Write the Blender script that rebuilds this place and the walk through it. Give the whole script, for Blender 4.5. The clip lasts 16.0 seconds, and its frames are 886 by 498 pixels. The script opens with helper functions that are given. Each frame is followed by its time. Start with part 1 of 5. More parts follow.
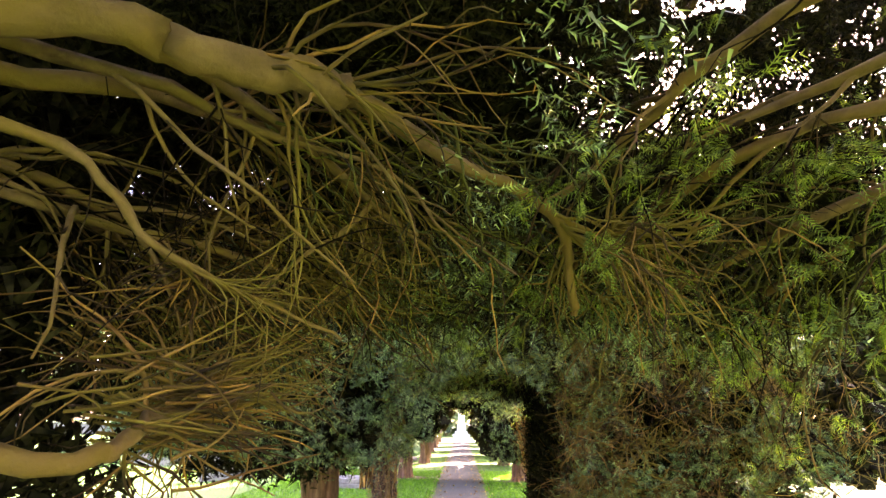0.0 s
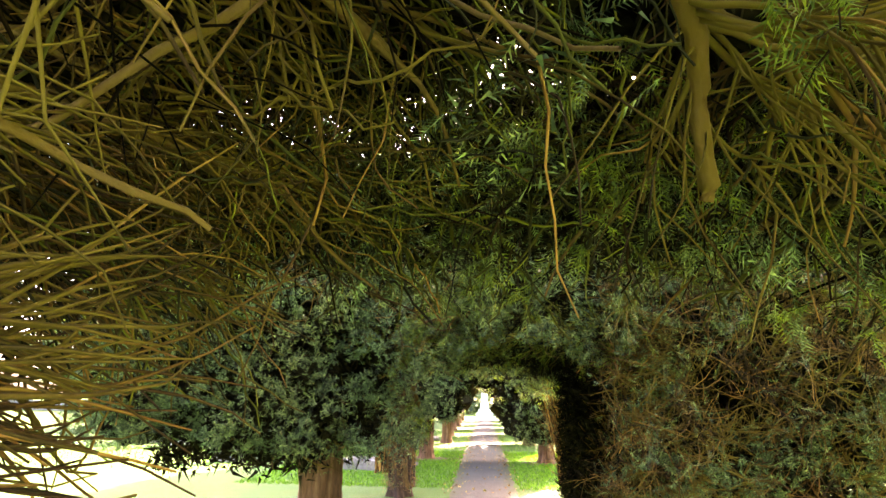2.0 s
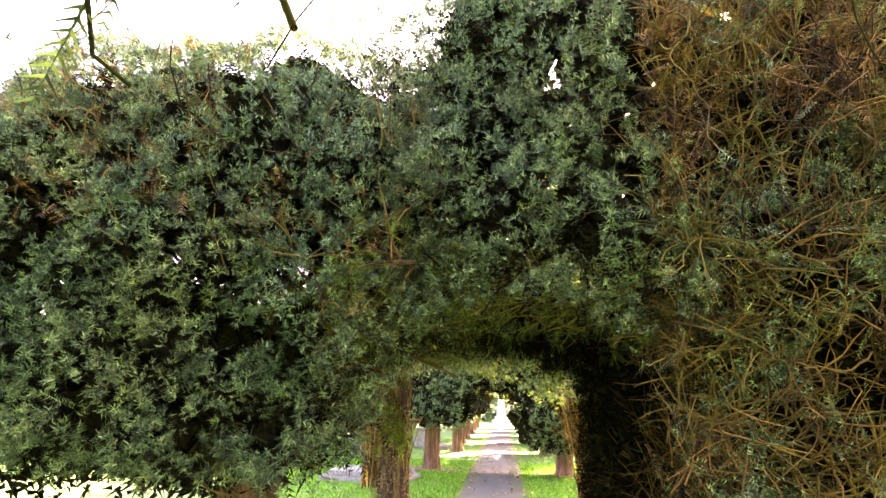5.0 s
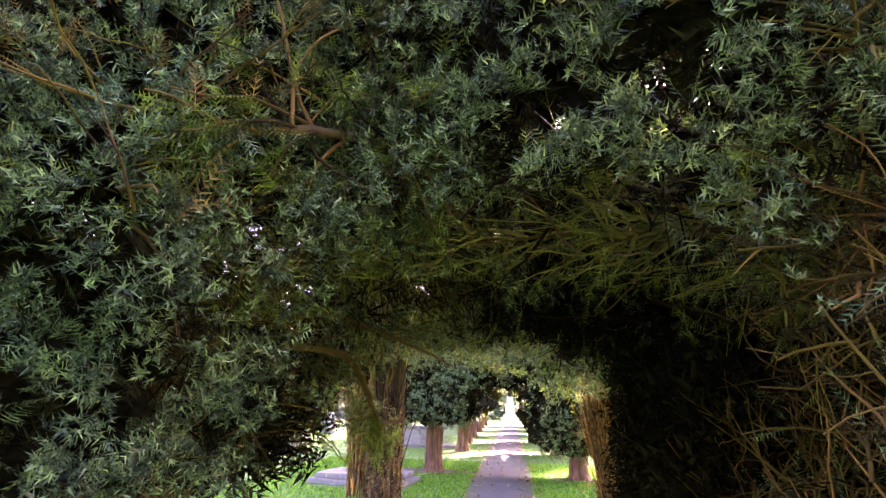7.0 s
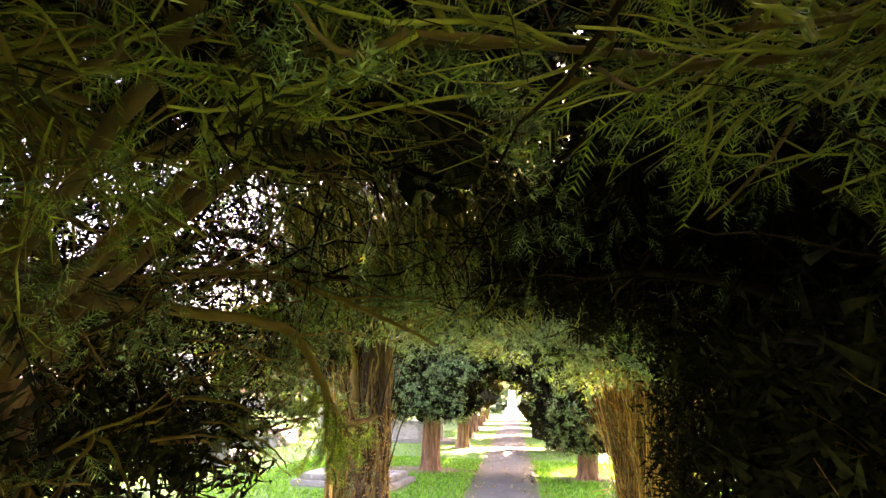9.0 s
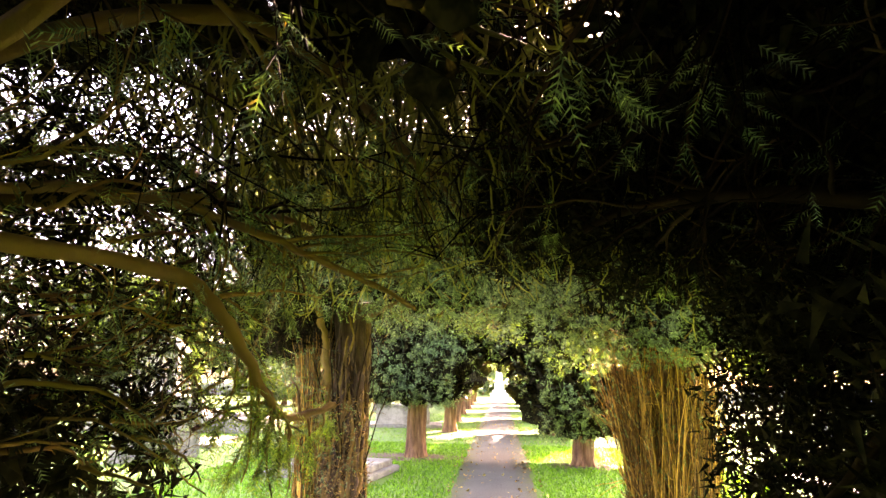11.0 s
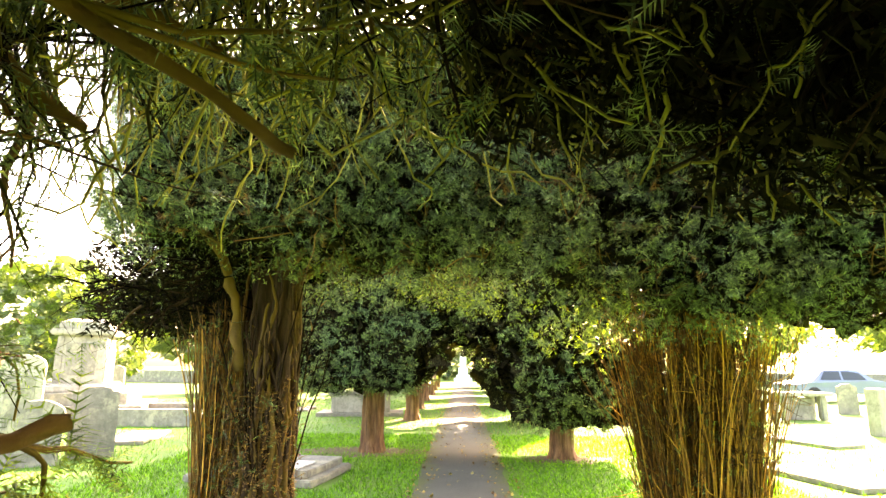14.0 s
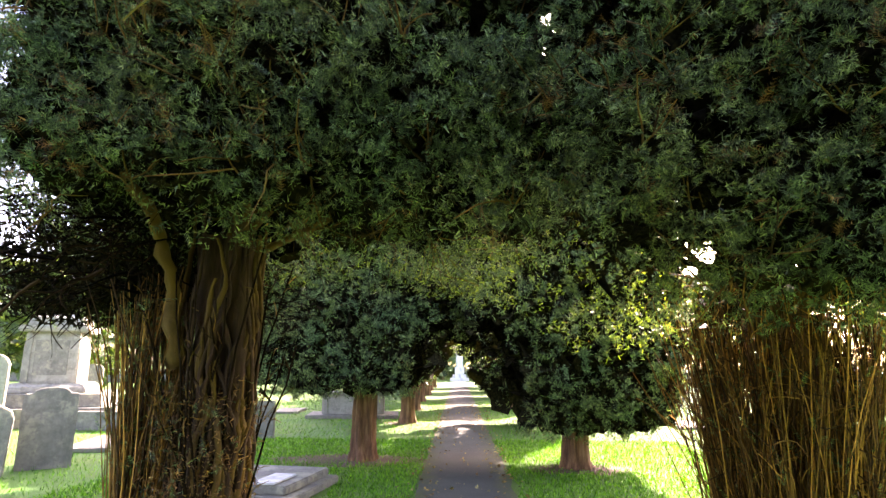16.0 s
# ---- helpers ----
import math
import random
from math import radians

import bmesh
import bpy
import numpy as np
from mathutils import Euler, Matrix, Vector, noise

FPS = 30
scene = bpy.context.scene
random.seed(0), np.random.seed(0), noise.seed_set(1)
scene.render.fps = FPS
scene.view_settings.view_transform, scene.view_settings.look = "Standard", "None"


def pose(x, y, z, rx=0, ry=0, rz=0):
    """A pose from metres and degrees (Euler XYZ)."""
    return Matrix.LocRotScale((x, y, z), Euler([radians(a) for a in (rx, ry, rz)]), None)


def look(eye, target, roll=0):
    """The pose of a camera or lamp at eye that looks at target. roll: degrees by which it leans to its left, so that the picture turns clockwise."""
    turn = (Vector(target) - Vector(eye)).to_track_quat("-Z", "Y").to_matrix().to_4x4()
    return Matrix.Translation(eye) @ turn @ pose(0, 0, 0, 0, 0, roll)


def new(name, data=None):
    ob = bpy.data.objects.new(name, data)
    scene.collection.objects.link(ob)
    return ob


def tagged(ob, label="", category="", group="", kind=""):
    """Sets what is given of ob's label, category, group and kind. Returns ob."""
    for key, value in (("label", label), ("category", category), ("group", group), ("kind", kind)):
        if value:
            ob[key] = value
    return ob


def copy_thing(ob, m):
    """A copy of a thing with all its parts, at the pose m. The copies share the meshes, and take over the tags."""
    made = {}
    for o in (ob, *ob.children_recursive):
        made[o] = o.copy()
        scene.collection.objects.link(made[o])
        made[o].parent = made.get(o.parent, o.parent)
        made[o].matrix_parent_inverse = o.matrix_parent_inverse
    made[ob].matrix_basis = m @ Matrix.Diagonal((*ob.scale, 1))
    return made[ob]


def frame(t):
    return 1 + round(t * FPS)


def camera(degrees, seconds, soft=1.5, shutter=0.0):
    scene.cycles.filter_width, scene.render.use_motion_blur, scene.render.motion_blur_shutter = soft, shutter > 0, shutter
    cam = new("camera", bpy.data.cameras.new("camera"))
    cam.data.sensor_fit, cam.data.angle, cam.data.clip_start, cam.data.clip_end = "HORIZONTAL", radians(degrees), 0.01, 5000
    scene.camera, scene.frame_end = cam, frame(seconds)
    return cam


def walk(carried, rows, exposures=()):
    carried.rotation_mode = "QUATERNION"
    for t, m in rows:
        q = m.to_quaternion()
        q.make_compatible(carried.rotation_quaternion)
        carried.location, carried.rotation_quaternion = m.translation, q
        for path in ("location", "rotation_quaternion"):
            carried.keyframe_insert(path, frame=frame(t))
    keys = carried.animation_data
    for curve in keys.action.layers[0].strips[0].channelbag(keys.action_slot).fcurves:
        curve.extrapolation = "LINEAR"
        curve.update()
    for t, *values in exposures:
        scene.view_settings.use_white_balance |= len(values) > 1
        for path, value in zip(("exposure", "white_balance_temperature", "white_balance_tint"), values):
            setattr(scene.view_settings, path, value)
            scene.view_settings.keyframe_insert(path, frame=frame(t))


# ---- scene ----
cam = camera(76.0, 16.0)
SKY, SUN = 0.15, 5.0
PATH = [
    (0, (0.147, 0.479, 1.516), (0.08, 2.391, 2.099), 0.8),
    (0.5, (0.142, 0.711, 1.533), (0.05, 2.631, 2.086), 0.8),
    (1, (0.139, 0.953, 1.541), (0.029, 2.879, 2.07), 0.8),
    (1.5, (0.133, 1.182, 1.557), (0.002, 3.11, 2.075), 0.9),
    (2, (0.147, 1.434, 1.534), (0.004, 3.362, 2.048), 0.8),
    (2.5, (0.175, 1.676, 1.548), (0.016, 3.602, 2.064), 1.0),
    (3, (0.195, 1.895, 1.54), (0.025, 3.819, 2.058), 0.9),
    (3.5, (0.211, 2.124, 1.548), (0.03, 4.046, 2.071), 0.8),
    (4, (0.254, 2.364, 1.528), (0.066, 4.283, 2.059), 0.9),
    (4.2, (0.281, 2.466, 1.513), (0.09, 4.382, 2.051), 1.0),
    (6.3, (0.341, 3.702, 1.466), (0.109, 5.617, 1.993), 1.7),
    (6.5, (0.346, 3.818, 1.462), (0.112, 5.732, 1.99), 1.7),
    (7, (0.339, 4.086, 1.478), (0.1, 6.001, 2.003), 1.6),
    (7.5, (0.317, 4.341, 1.454), (0.077, 6.257, 1.977), 1.4),
    (8, (0.291, 4.595, 1.471), (0.051, 6.512, 1.99), 1.5),
    (8.5, (0.298, 4.865, 1.448), (0.057, 6.782, 1.962), 1.2),
    (9, (0.306, 5.115, 1.475), (0.064, 7.035, 1.98), 1.3),
    (9.2, (0.299, 5.21, 1.479), (0.055, 7.131, 1.978), 1.4),
    (11.3, (0.197, 6.079, 1.469), (0.021, 8.021, 1.913), 0.8),
    (11.5, (0.174, 6.167, 1.468), (0.013, 8.112, 1.908), 0.8),
    (12, (0.117, 6.407, 1.461), (-0.018, 8.356, 1.891), 0.7),
    (12.5, (0.098, 6.644, 1.464), (-0.017, 8.596, 1.882), 0.6),
    (13, (0.138, 6.897, 1.445), (0.038, 8.852, 1.856), 0.5),
    (13.5, (0.157, 7.138, 1.457), (0.072, 9.094, 1.863), 0.5),
    (14, (0.135, 7.388, 1.451), (0.066, 9.346, 1.854), 0.3),
    (14.5, (0.118, 7.637, 1.473), (0.058, 9.595, 1.873), 0.3),
    (15, (0.106, 7.897, 1.442), (0.051, 9.856, 1.842), 0.3),
    (15.5, (0.089, 8.151, 1.455), (0.036, 10.109, 1.856), 0.3),
    (16, (0.043, 8.392, 1.433), (-0.011, 10.35, 1.835), 0.3),
]
EXPOSURES = [(0.0, 4.05, 7500, 50), (1.3, 4.15, 7900, 38), (2.0, 4.2, 8200, 40), (3.5, 4.55, 9000, 38), (4.2, 4.6, 8800, 38), (6.5, 3.95, 6500, 74), (7.2, 4.1, 6700, 68), (8.0, 4.65, 7500, 50), (9.0, 4.5, 8100, 46), (11.5, 4.65, 9200, 40), (12.5, 4.5, 9800, 32), (13.5, 4.25, 10200, 24), (14.5, 4.0, 9800, 20), (15.0, 3.85, 9200, 22), (16.0, 3.1, 7300, 34)]
walk(cam, [(t, look(eye, target, roll)) for t, eye, target, roll in PATH], EXPOSURES)

# ---- world and light ----
SUN_AZ, SUN_EL = radians(28.0), radians(31.0)      # azimuth to the right of +y
world = bpy.data.worlds.new("sky")
scene.world = world
world.use_nodes = True
wn = world.node_tree.nodes
wn.clear()
w_out = wn.new("ShaderNodeOutputWorld")
w_bg = wn.new("ShaderNodeBackground")
w_sky = wn.new("ShaderNodeTexSky")
w_sky.sky_type = "NISHITA"
w_sky.sun_disc = False
w_sky.sun_elevation = SUN_EL
w_sky.sun_rotation = SUN_AZ
w_sky.dust_density = 4.0
w_bg.inputs["Strength"].default_value = SKY
world.node_tree.links.new(w_sky.outputs[0], w_bg.inputs[0])
world.node_tree.links.new(w_bg.outputs[0], w_out.inputs[0])
sun_data = bpy.data.lights.new("sun", "SUN")
sun_data.energy, sun_data.angle, sun_data.color = SUN, radians(0.53), (1.0, 0.93, 0.8)
sun = new("sun", sun_data)
sun_way = Vector((math.sin(SUN_AZ) * math.cos(SUN_EL), math.cos(SUN_AZ) * math.cos(SUN_EL), math.sin(SUN_EL)))
sun.matrix_world = look(sun_way * 60, (0, 0, 0))

rng = np.random.default_rng(7)


# ---- materials ----
def nodes_of(name):
    m = bpy.data.materials.new(name)
    m.use_nodes = True
    nt = m.node_tree
    return m, nt, nt.nodes["Principled BSDF"]


def ramp(nt, fac, stops):
    r = nt.nodes.new("ShaderNodeValToRGB")
    while len(r.color_ramp.elements) < len(stops):
        r.color_ramp.elements.new(0.5)
    for e, (p, c) in zip(r.color_ramp.elements, stops):
        e.position, e.color = p, (*c, 1)
    nt.links.new(fac, r.inputs[0])
    return r.outputs[0]


def noise_of(nt, scale, detail=4.0, rough=0.6, squash=None):
    tc = nt.nodes.new("ShaderNodeTexCoord")
    n = nt.nodes.new("ShaderNodeTexNoise")
    n.inputs["Scale"].default_value, n.inputs["Detail"].default_value, n.inputs["Roughness"].default_value = scale, detail, rough
    if squash:
        mp = nt.nodes.new("ShaderNodeMapping")
        mp.inputs["Scale"].default_value = squash
        nt.links.new(tc.outputs["Object"], mp.inputs[0])
        nt.links.new(mp.outputs[0], n.inputs["Vector"])
    else:
        nt.links.new(tc.outputs["Object"], n.inputs["Vector"])
    return n.outputs["Fac"]


def mixed(nt, fac, a, b, mode="MIX"):
    x = nt.nodes.new("ShaderNodeMix")
    x.data_type, x.blend_type = "RGBA", mode
    if isinstance(fac, float):
        x.inputs[0].default_value = fac
    else:
        nt.links.new(fac, x.inputs[0])
    for i, v in ((6, a), (7, b)):
        if isinstance(v, tuple):
            x.inputs[i].default_value = (*v, 1)
        else:
            nt.links.new(v, x.inputs[i])
    return x.outputs[2]


def bump(nt, bsdf, height, strength=0.5, distance=0.01):
    b = nt.nodes.new("ShaderNodeBump")
    b.inputs["Strength"].default_value, b.inputs["Distance"].default_value = strength, distance
    nt.links.new(height, b.inputs["Height"])
    nt.links.new(b.outputs[0], bsdf.inputs["Normal"])


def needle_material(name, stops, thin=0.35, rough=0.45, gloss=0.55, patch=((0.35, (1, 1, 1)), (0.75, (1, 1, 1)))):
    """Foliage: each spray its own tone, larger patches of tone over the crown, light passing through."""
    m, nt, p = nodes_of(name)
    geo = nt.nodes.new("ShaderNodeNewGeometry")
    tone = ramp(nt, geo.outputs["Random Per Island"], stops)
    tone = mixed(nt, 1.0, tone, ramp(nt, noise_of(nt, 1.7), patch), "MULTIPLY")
    # fine noise puts the lit tips and shaded gaps of clumps into the colour
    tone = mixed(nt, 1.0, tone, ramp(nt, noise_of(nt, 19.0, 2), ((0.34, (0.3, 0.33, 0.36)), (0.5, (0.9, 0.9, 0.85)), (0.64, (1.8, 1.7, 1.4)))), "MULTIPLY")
    nt.links.new(tone, p.inputs["Base Color"])
    p.inputs["Roughness"].default_value = rough
    p.inputs["Specular IOR Level"].default_value = gloss
    tr = nt.nodes.new("ShaderNodeBsdfTranslucent")
    nt.links.new(mixed(nt, 1.0, tone, (1.5, 1.55, 0.5), "MULTIPLY"), tr.inputs[0])
    mx = nt.nodes.new("ShaderNodeMixShader")
    mx.inputs[0].default_value = thin
    nt.links.new(p.outputs[0], mx.inputs[1])
    nt.links.new(tr.outputs[0], mx.inputs[2])
    nt.links.new(mx.outputs[0], nt.nodes["Material Output"].inputs[0])
    return m


def bark_material(name, stops, moss=None, scale=14.0, squash=(1, 1, 0.18), island=False, bumps=0.6, gloss=0.3):
    m, nt, p = nodes_of(name)
    n1 = noise_of(nt, scale, 6, 0.65, squash)
    tone = ramp(nt, n1, stops)
    if island:
        geo = nt.nodes.new("ShaderNodeNewGeometry")
        v = ramp(nt, geo.outputs["Random Per Island"], ((0.0, (0.06, 0.055, 0.05)), (0.5, (0.3, 0.27, 0.25)), (0.8, (0.9, 0.88, 0.8)), (1.0, (1.9, 1.8, 1.6))))
        tone = mixed(nt, 1.0, tone, v, "MULTIPLY")
    if moss:
        k = ramp(nt, noise_of(nt, 2.6, 3), ((0.42, (0, 0, 0)), (0.6, (1, 1, 1))))
        tone = mixed(nt, k, tone, moss)
    nt.links.new(tone, p.inputs["Base Color"])
    p.inputs["Roughness"].default_value = 0.85
    p.inputs["Specular IOR Level"].default_value = gloss
    bump(nt, p, n1, bumps, 0.02)
    return m


# the palest stops paint bright highlights on some needles
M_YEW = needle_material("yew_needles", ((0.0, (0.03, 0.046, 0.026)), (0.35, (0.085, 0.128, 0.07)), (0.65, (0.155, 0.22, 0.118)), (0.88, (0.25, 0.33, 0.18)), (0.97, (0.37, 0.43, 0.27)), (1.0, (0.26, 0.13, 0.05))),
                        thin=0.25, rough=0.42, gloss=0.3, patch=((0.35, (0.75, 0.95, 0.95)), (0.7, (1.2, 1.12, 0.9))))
# bright green of fresh sprays, also painted-in sun on the third pair
M_BRIGHT = needle_material("young_sunlit_needles", ((0.0, (0.06, 0.11, 0.025)), (0.6, (0.14, 0.21, 0.035)), (1.0, (0.25, 0.3, 0.05))), thin=0.45)
# dead needles, near-black so that the crowns' hearts read as deep shade
M_INNER_SHADE = needle_material("shaded_dead_needles", ((0.0, (0.012, 0.011, 0.007)), (0.6, (0.02, 0.018, 0.01)), (1.0, (0.035, 0.033, 0.016))), thin=0.04, rough=0.9, gloss=0.03)
M_TWIG = bark_material("yew_twigs", ((0.3, (0.11, 0.05, 0.013)), (0.7, (0.3, 0.155, 0.04))), moss=(0.17, 0.115, 0.015), scale=9.0, squash=(1, 1, 1), island=True, bumps=0.3)
M_RUST = needle_material("rusty_needles", ((0.0, (0.10, 0.045, 0.02)), (0.6, (0.24, 0.12, 0.045)), (1.0, (0.4, 0.24, 0.1))), thin=0.25, rough=0.6)
# dark twin of the twigs, inner shade of the crowns put into its colour
M_DEAD_SHADE = bark_material("shaded_dead_twigs", ((0.3, (0.02, 0.012, 0.007)), (0.7, (0.065, 0.04, 0.02))), scale=9.0, squash=(1, 1, 1), island=True, bumps=0.3, gloss=0.05)
M_MOSSY = bark_material("mossy_twigs", ((0.3, (0.075, 0.078, 0.008)), (0.7, (0.18, 0.185, 0.02))), scale=9.0, squash=(1, 1, 1), island=True, bumps=0.3)
# lit copy of the mossy twigs, a paler colour in place of light
M_LIT_STRAND = bark_material("lit_mossy_strands", ((0.3, (0.22, 0.205, 0.03)), (0.7, (0.42, 0.385, 0.065))), scale=9.0, squash=(1, 1, 1), bumps=0.3)
M_LIMB = bark_material("yew_limbs", ((0.3, (0.075, 0.04, 0.016)), (0.65, (0.21, 0.125, 0.045))), moss=(0.16, 0.095, 0.016), scale=12.0, squash=(1, 1, 1))
M_BARK = bark_material("yew_bark", ((0.3, (0.055, 0.026, 0.014)), (0.5, (0.17, 0.085, 0.045)), (0.7, (0.34, 0.19, 0.10))), scale=16.0, squash=(1, 1, 0.12))
M_IVY = bark_material("ivy_bark", ((0.3, (0.02, 0.011, 0.007)), (0.5, (0.06, 0.032, 0.017)), (0.7, (0.13, 0.072, 0.036))), scale=13.0, squash=(1, 1, 0.2), bumps=0.9)
M_SHOOT = bark_material("orange_shoots", ((0.3, (0.26, 0.12, 0.025)), (0.7, (0.52, 0.28, 0.07))), scale=8.0, squash=(1, 1, 1), island=True, bumps=0.2)


# ---- mesh helpers ----
def tri_mesh(name, verts, tris, smooth=False):
    me = bpy.data.meshes.new(name)
    verts, tris = np.asarray(verts, np.float32), np.asarray(tris, np.int32)
    me.vertices.add(len(verts))
    me.vertices.foreach_set("co", verts.ravel())
    me.loops.add(tris.size)
    me.loops.foreach_set("vertex_index", tris.ravel())
    me.polygons.add(len(tris))
    me.polygons.foreach_set("loop_start", np.arange(0, tris.size, 3, dtype=np.int32))
    if smooth:
        me.polygons.foreach_set("use_smooth", np.ones(len(tris), bool))
    me.update(calc_edges=True)
    return me


def hang(name, me, material, parent=None, label="", kind=""):
    ob = new(name, me)
    me.materials.append(material)
    if parent:
        ob.parent = parent
    return tagged(ob, label=label, kind=kind)


def part(name, bm, material, parent=None, label="", smooth=False):
    me = bpy.data.meshes.new(name)
    bm.to_mesh(me)
    bm.free()
    if smooth:
        me.polygons.foreach_set("use_smooth", np.ones(len(me.polygons), bool))
    return hang(name, me, material, parent, label)


def thing(name, label, category, at=(0, 0, 0), group="", turn=0.0, kind=""):
    ob = new(name)
    ob.matrix_basis = pose(*at, 0, 0, turn)
    ob.empty_display_size = 0.2
    return tagged(ob, label=label, category=category, group=group, kind=kind)


def spray(pairs, length, needle, width, lift=0.25, forks=0):
    """A flat yew spray along +x: a thin stem with two ranks of needles, and side stems where it forks."""
    v, f = [], []

    def stem(origin, way, side, n, ln, k):
        o, w, s = np.array(origin), np.array(way), np.array(side)
        up = np.cross(w, s)
        b = len(v)
        v.extend([o - s * 0.0012, o + s * 0.0012, o + w * ln])
        f.append((b, b + 1, b + 2))
        for i in range(n):
            a = (i + 0.6) / n
            nl = needle * k * (1.0 - 0.55 * abs(a - 0.45) ** 1.3)
            for sd in (-1, 1):
                q = o + w * ln * a + up * (rng.random() - 0.5) * 0.002
                tip = q + w * nl * (0.55 + 0.3 * rng.random()) + s * sd * nl * 0.85 + up * nl * (lift + 0.3 * (rng.random() - 0.5))
                b = len(v)
                v.extend([q - w * width / 2, q + w * width / 2, tip])
                f.append((b, b + 1, b + 2))

    x, y = np.array((1.0, 0, 0)), np.array((0, 1.0, 0))
    stem((0, 0, 0), x, y, pairs, length, 1.0)
    for i in range(forks):
        c, s = math.cos(0.75), math.sin(0.75) * (1 if i % 2 else -1)
        stem((length * (0.2 + 0.22 * i), 0, 0), (c, s, 0.05), (-s, c, 0), max(4, int(pairs * 0.6)), length * 0.55, 0.9)
    return np.array(v), np.array(f)


def unit(a):
    return a / np.maximum(np.linalg.norm(a, axis=-1, keepdims=True), 1e-9)


FINE = [spray(9, 0.09, 0.021, 0.004), spray(8, 0.075, 0.022, 0.004), spray(8, 0.1, 0.02, 0.004, 0.2, 1)]
MID = [spray(6, 0.08, 0.022, 0.006), spray(6, 0.07, 0.02, 0.006)]


def blob(rim, size):
    """A ragged pad of foliage deep in a crown."""
    a = np.arange(rim) * 2 * np.pi / rim
    r = size * (0.45 + 0.85 * rng.random(rim))
    v = np.concatenate((np.zeros((1, 3)), np.stack((np.cos(a) * r, np.sin(a) * r, (rng.random(rim) - 0.5) * size * 0.6), axis=1)))
    k = np.arange(rim)
    return v, np.stack((0 * k, 1 + k, 1 + (k + 1) % rim), axis=1)


def tuft(n, size, length, width):
    """Loose short needles round a point."""
    c = rng.normal(size=(n, 3)) * size
    d = unit(rng.normal(size=(n, 3)) + np.array((0.8, 0, 0)))
    w = unit(np.cross(d, rng.normal(size=(n, 3)))) * width / 2
    return np.stack((c - w, c + w, c + d * length), axis=1).reshape(-1, 3), np.arange(n * 3).reshape(-1, 3)



def clump(n, reach, pairs, needle, width):
    """A clipped tip: short shoots that fan out of one point, needles all round each."""
    v, f = [], []
    for _ in range(n):
        w = unit(np.array((1.0, 0, 0)) + rng.normal(size=3) * 0.5)
        a = unit(np.cross(w, rng.normal(size=3)))
        b = np.cross(w, a)
        ln = reach * (0.65 + 0.6 * rng.random())
        for i in range(pairs):
            k = 0.35 + 0.65 * (i + rng.random()) / pairs
            t = i * 2.4 + rng.random()
            side = a * math.cos(t) + b * math.sin(t)
            q = w * ln * k
            tip = q + w * needle * 0.75 + side * needle * 0.7
            o = np.cross(w, side) * width / 2
            m = len(v)
            v.extend([q - o, q + o, tip])
            f.append((m, m + 1, m + 2))
    return np.array(v), np.array(f)


CLUMP = [clump(5, 0.036, 6, 0.018, 0.0044) for _ in range(5)]
TUFT = [tuft(9, 0.03, 0.032, 0.007), tuft(9, 0.028, 0.03, 0.0065)]
FAR_TUFT = [tuft(9, 0.03, 0.045, 0.014), tuft(9, 0.028, 0.04, 0.013)]
FILL = [tuft(10, 0.045, 0.1, 0.024), tuft(10, 0.05, 0.09, 0.026)]
BLOB = [blob(7, 0.075), blob(7, 0.09), blob(6, 0.06)]


def scatter(shapes, at, way, size):
    """One soup of triangles: each shape set at a place, its axis along way, rolled at random."""
    vs, fs, base = [], [], 0
    pick = rng.integers(0, len(shapes), len(at))
    for k, (v, f) in enumerate(shapes):
        m = pick == k
        n = int(m.sum())
        if not n:
            continue
        w = unit(way[m])
        s = unit(np.cross(w, rng.normal(size=(n, 3)) * 0.5 + np.array((0.0, 0.0, 1.0))))
        u = np.cross(w, s)
        rot = np.stack((w, s, u), axis=1) * size[m][:, None, None]
        p = np.einsum("vi,nij->nvj", v, rot) + at[m][:, None, :]
        vs.append(p.reshape(-1, 3))
        fs.append((f[None] + (np.arange(n) * len(v))[:, None, None] + base).reshape(-1, 3))
        base += n * len(v)
    return np.concatenate(vs), np.concatenate(fs)


def tubes(paths, radii, sides=4):
    """Tubes round many paths with as many points each. paths (n, m, 3), radii (n, m)."""
    n, m, _ = paths.shape
    t = unit(np.gradient(paths, axis=1))
    ref = np.where(np.abs(t[..., 2:3]) > 0.9, np.array((1.0, 0, 0)), np.array((0, 0, 1.0)))
    a = unit(np.cross(t, ref))
    b = np.cross(t, a)
    ang = np.arange(sides) * 2 * np.pi / sides
    ring = np.cos(ang)[:, None] * a[:, :, None, :] + np.sin(ang)[:, None] * b[:, :, None, :]
    v = paths[:, :, None, :] + ring * radii[:, :, None, None]
    k = np.arange(m - 1)[:, None] * sides
    i, j = np.arange(sides)[None], ((np.arange(sides) + 1) % sides)[None]
    q = np.stack((k + i, k + j, k + sides + j, k + sides + i), axis=-1).reshape(-1, 4)
    tri = np.concatenate((q[:, [0, 1, 2]], q[:, [0, 2, 3]]))
    f = (tri[None] + (np.arange(n) * m * sides)[:, None, None]).reshape(-1, 3)
    return v.reshape(-1, 3), f


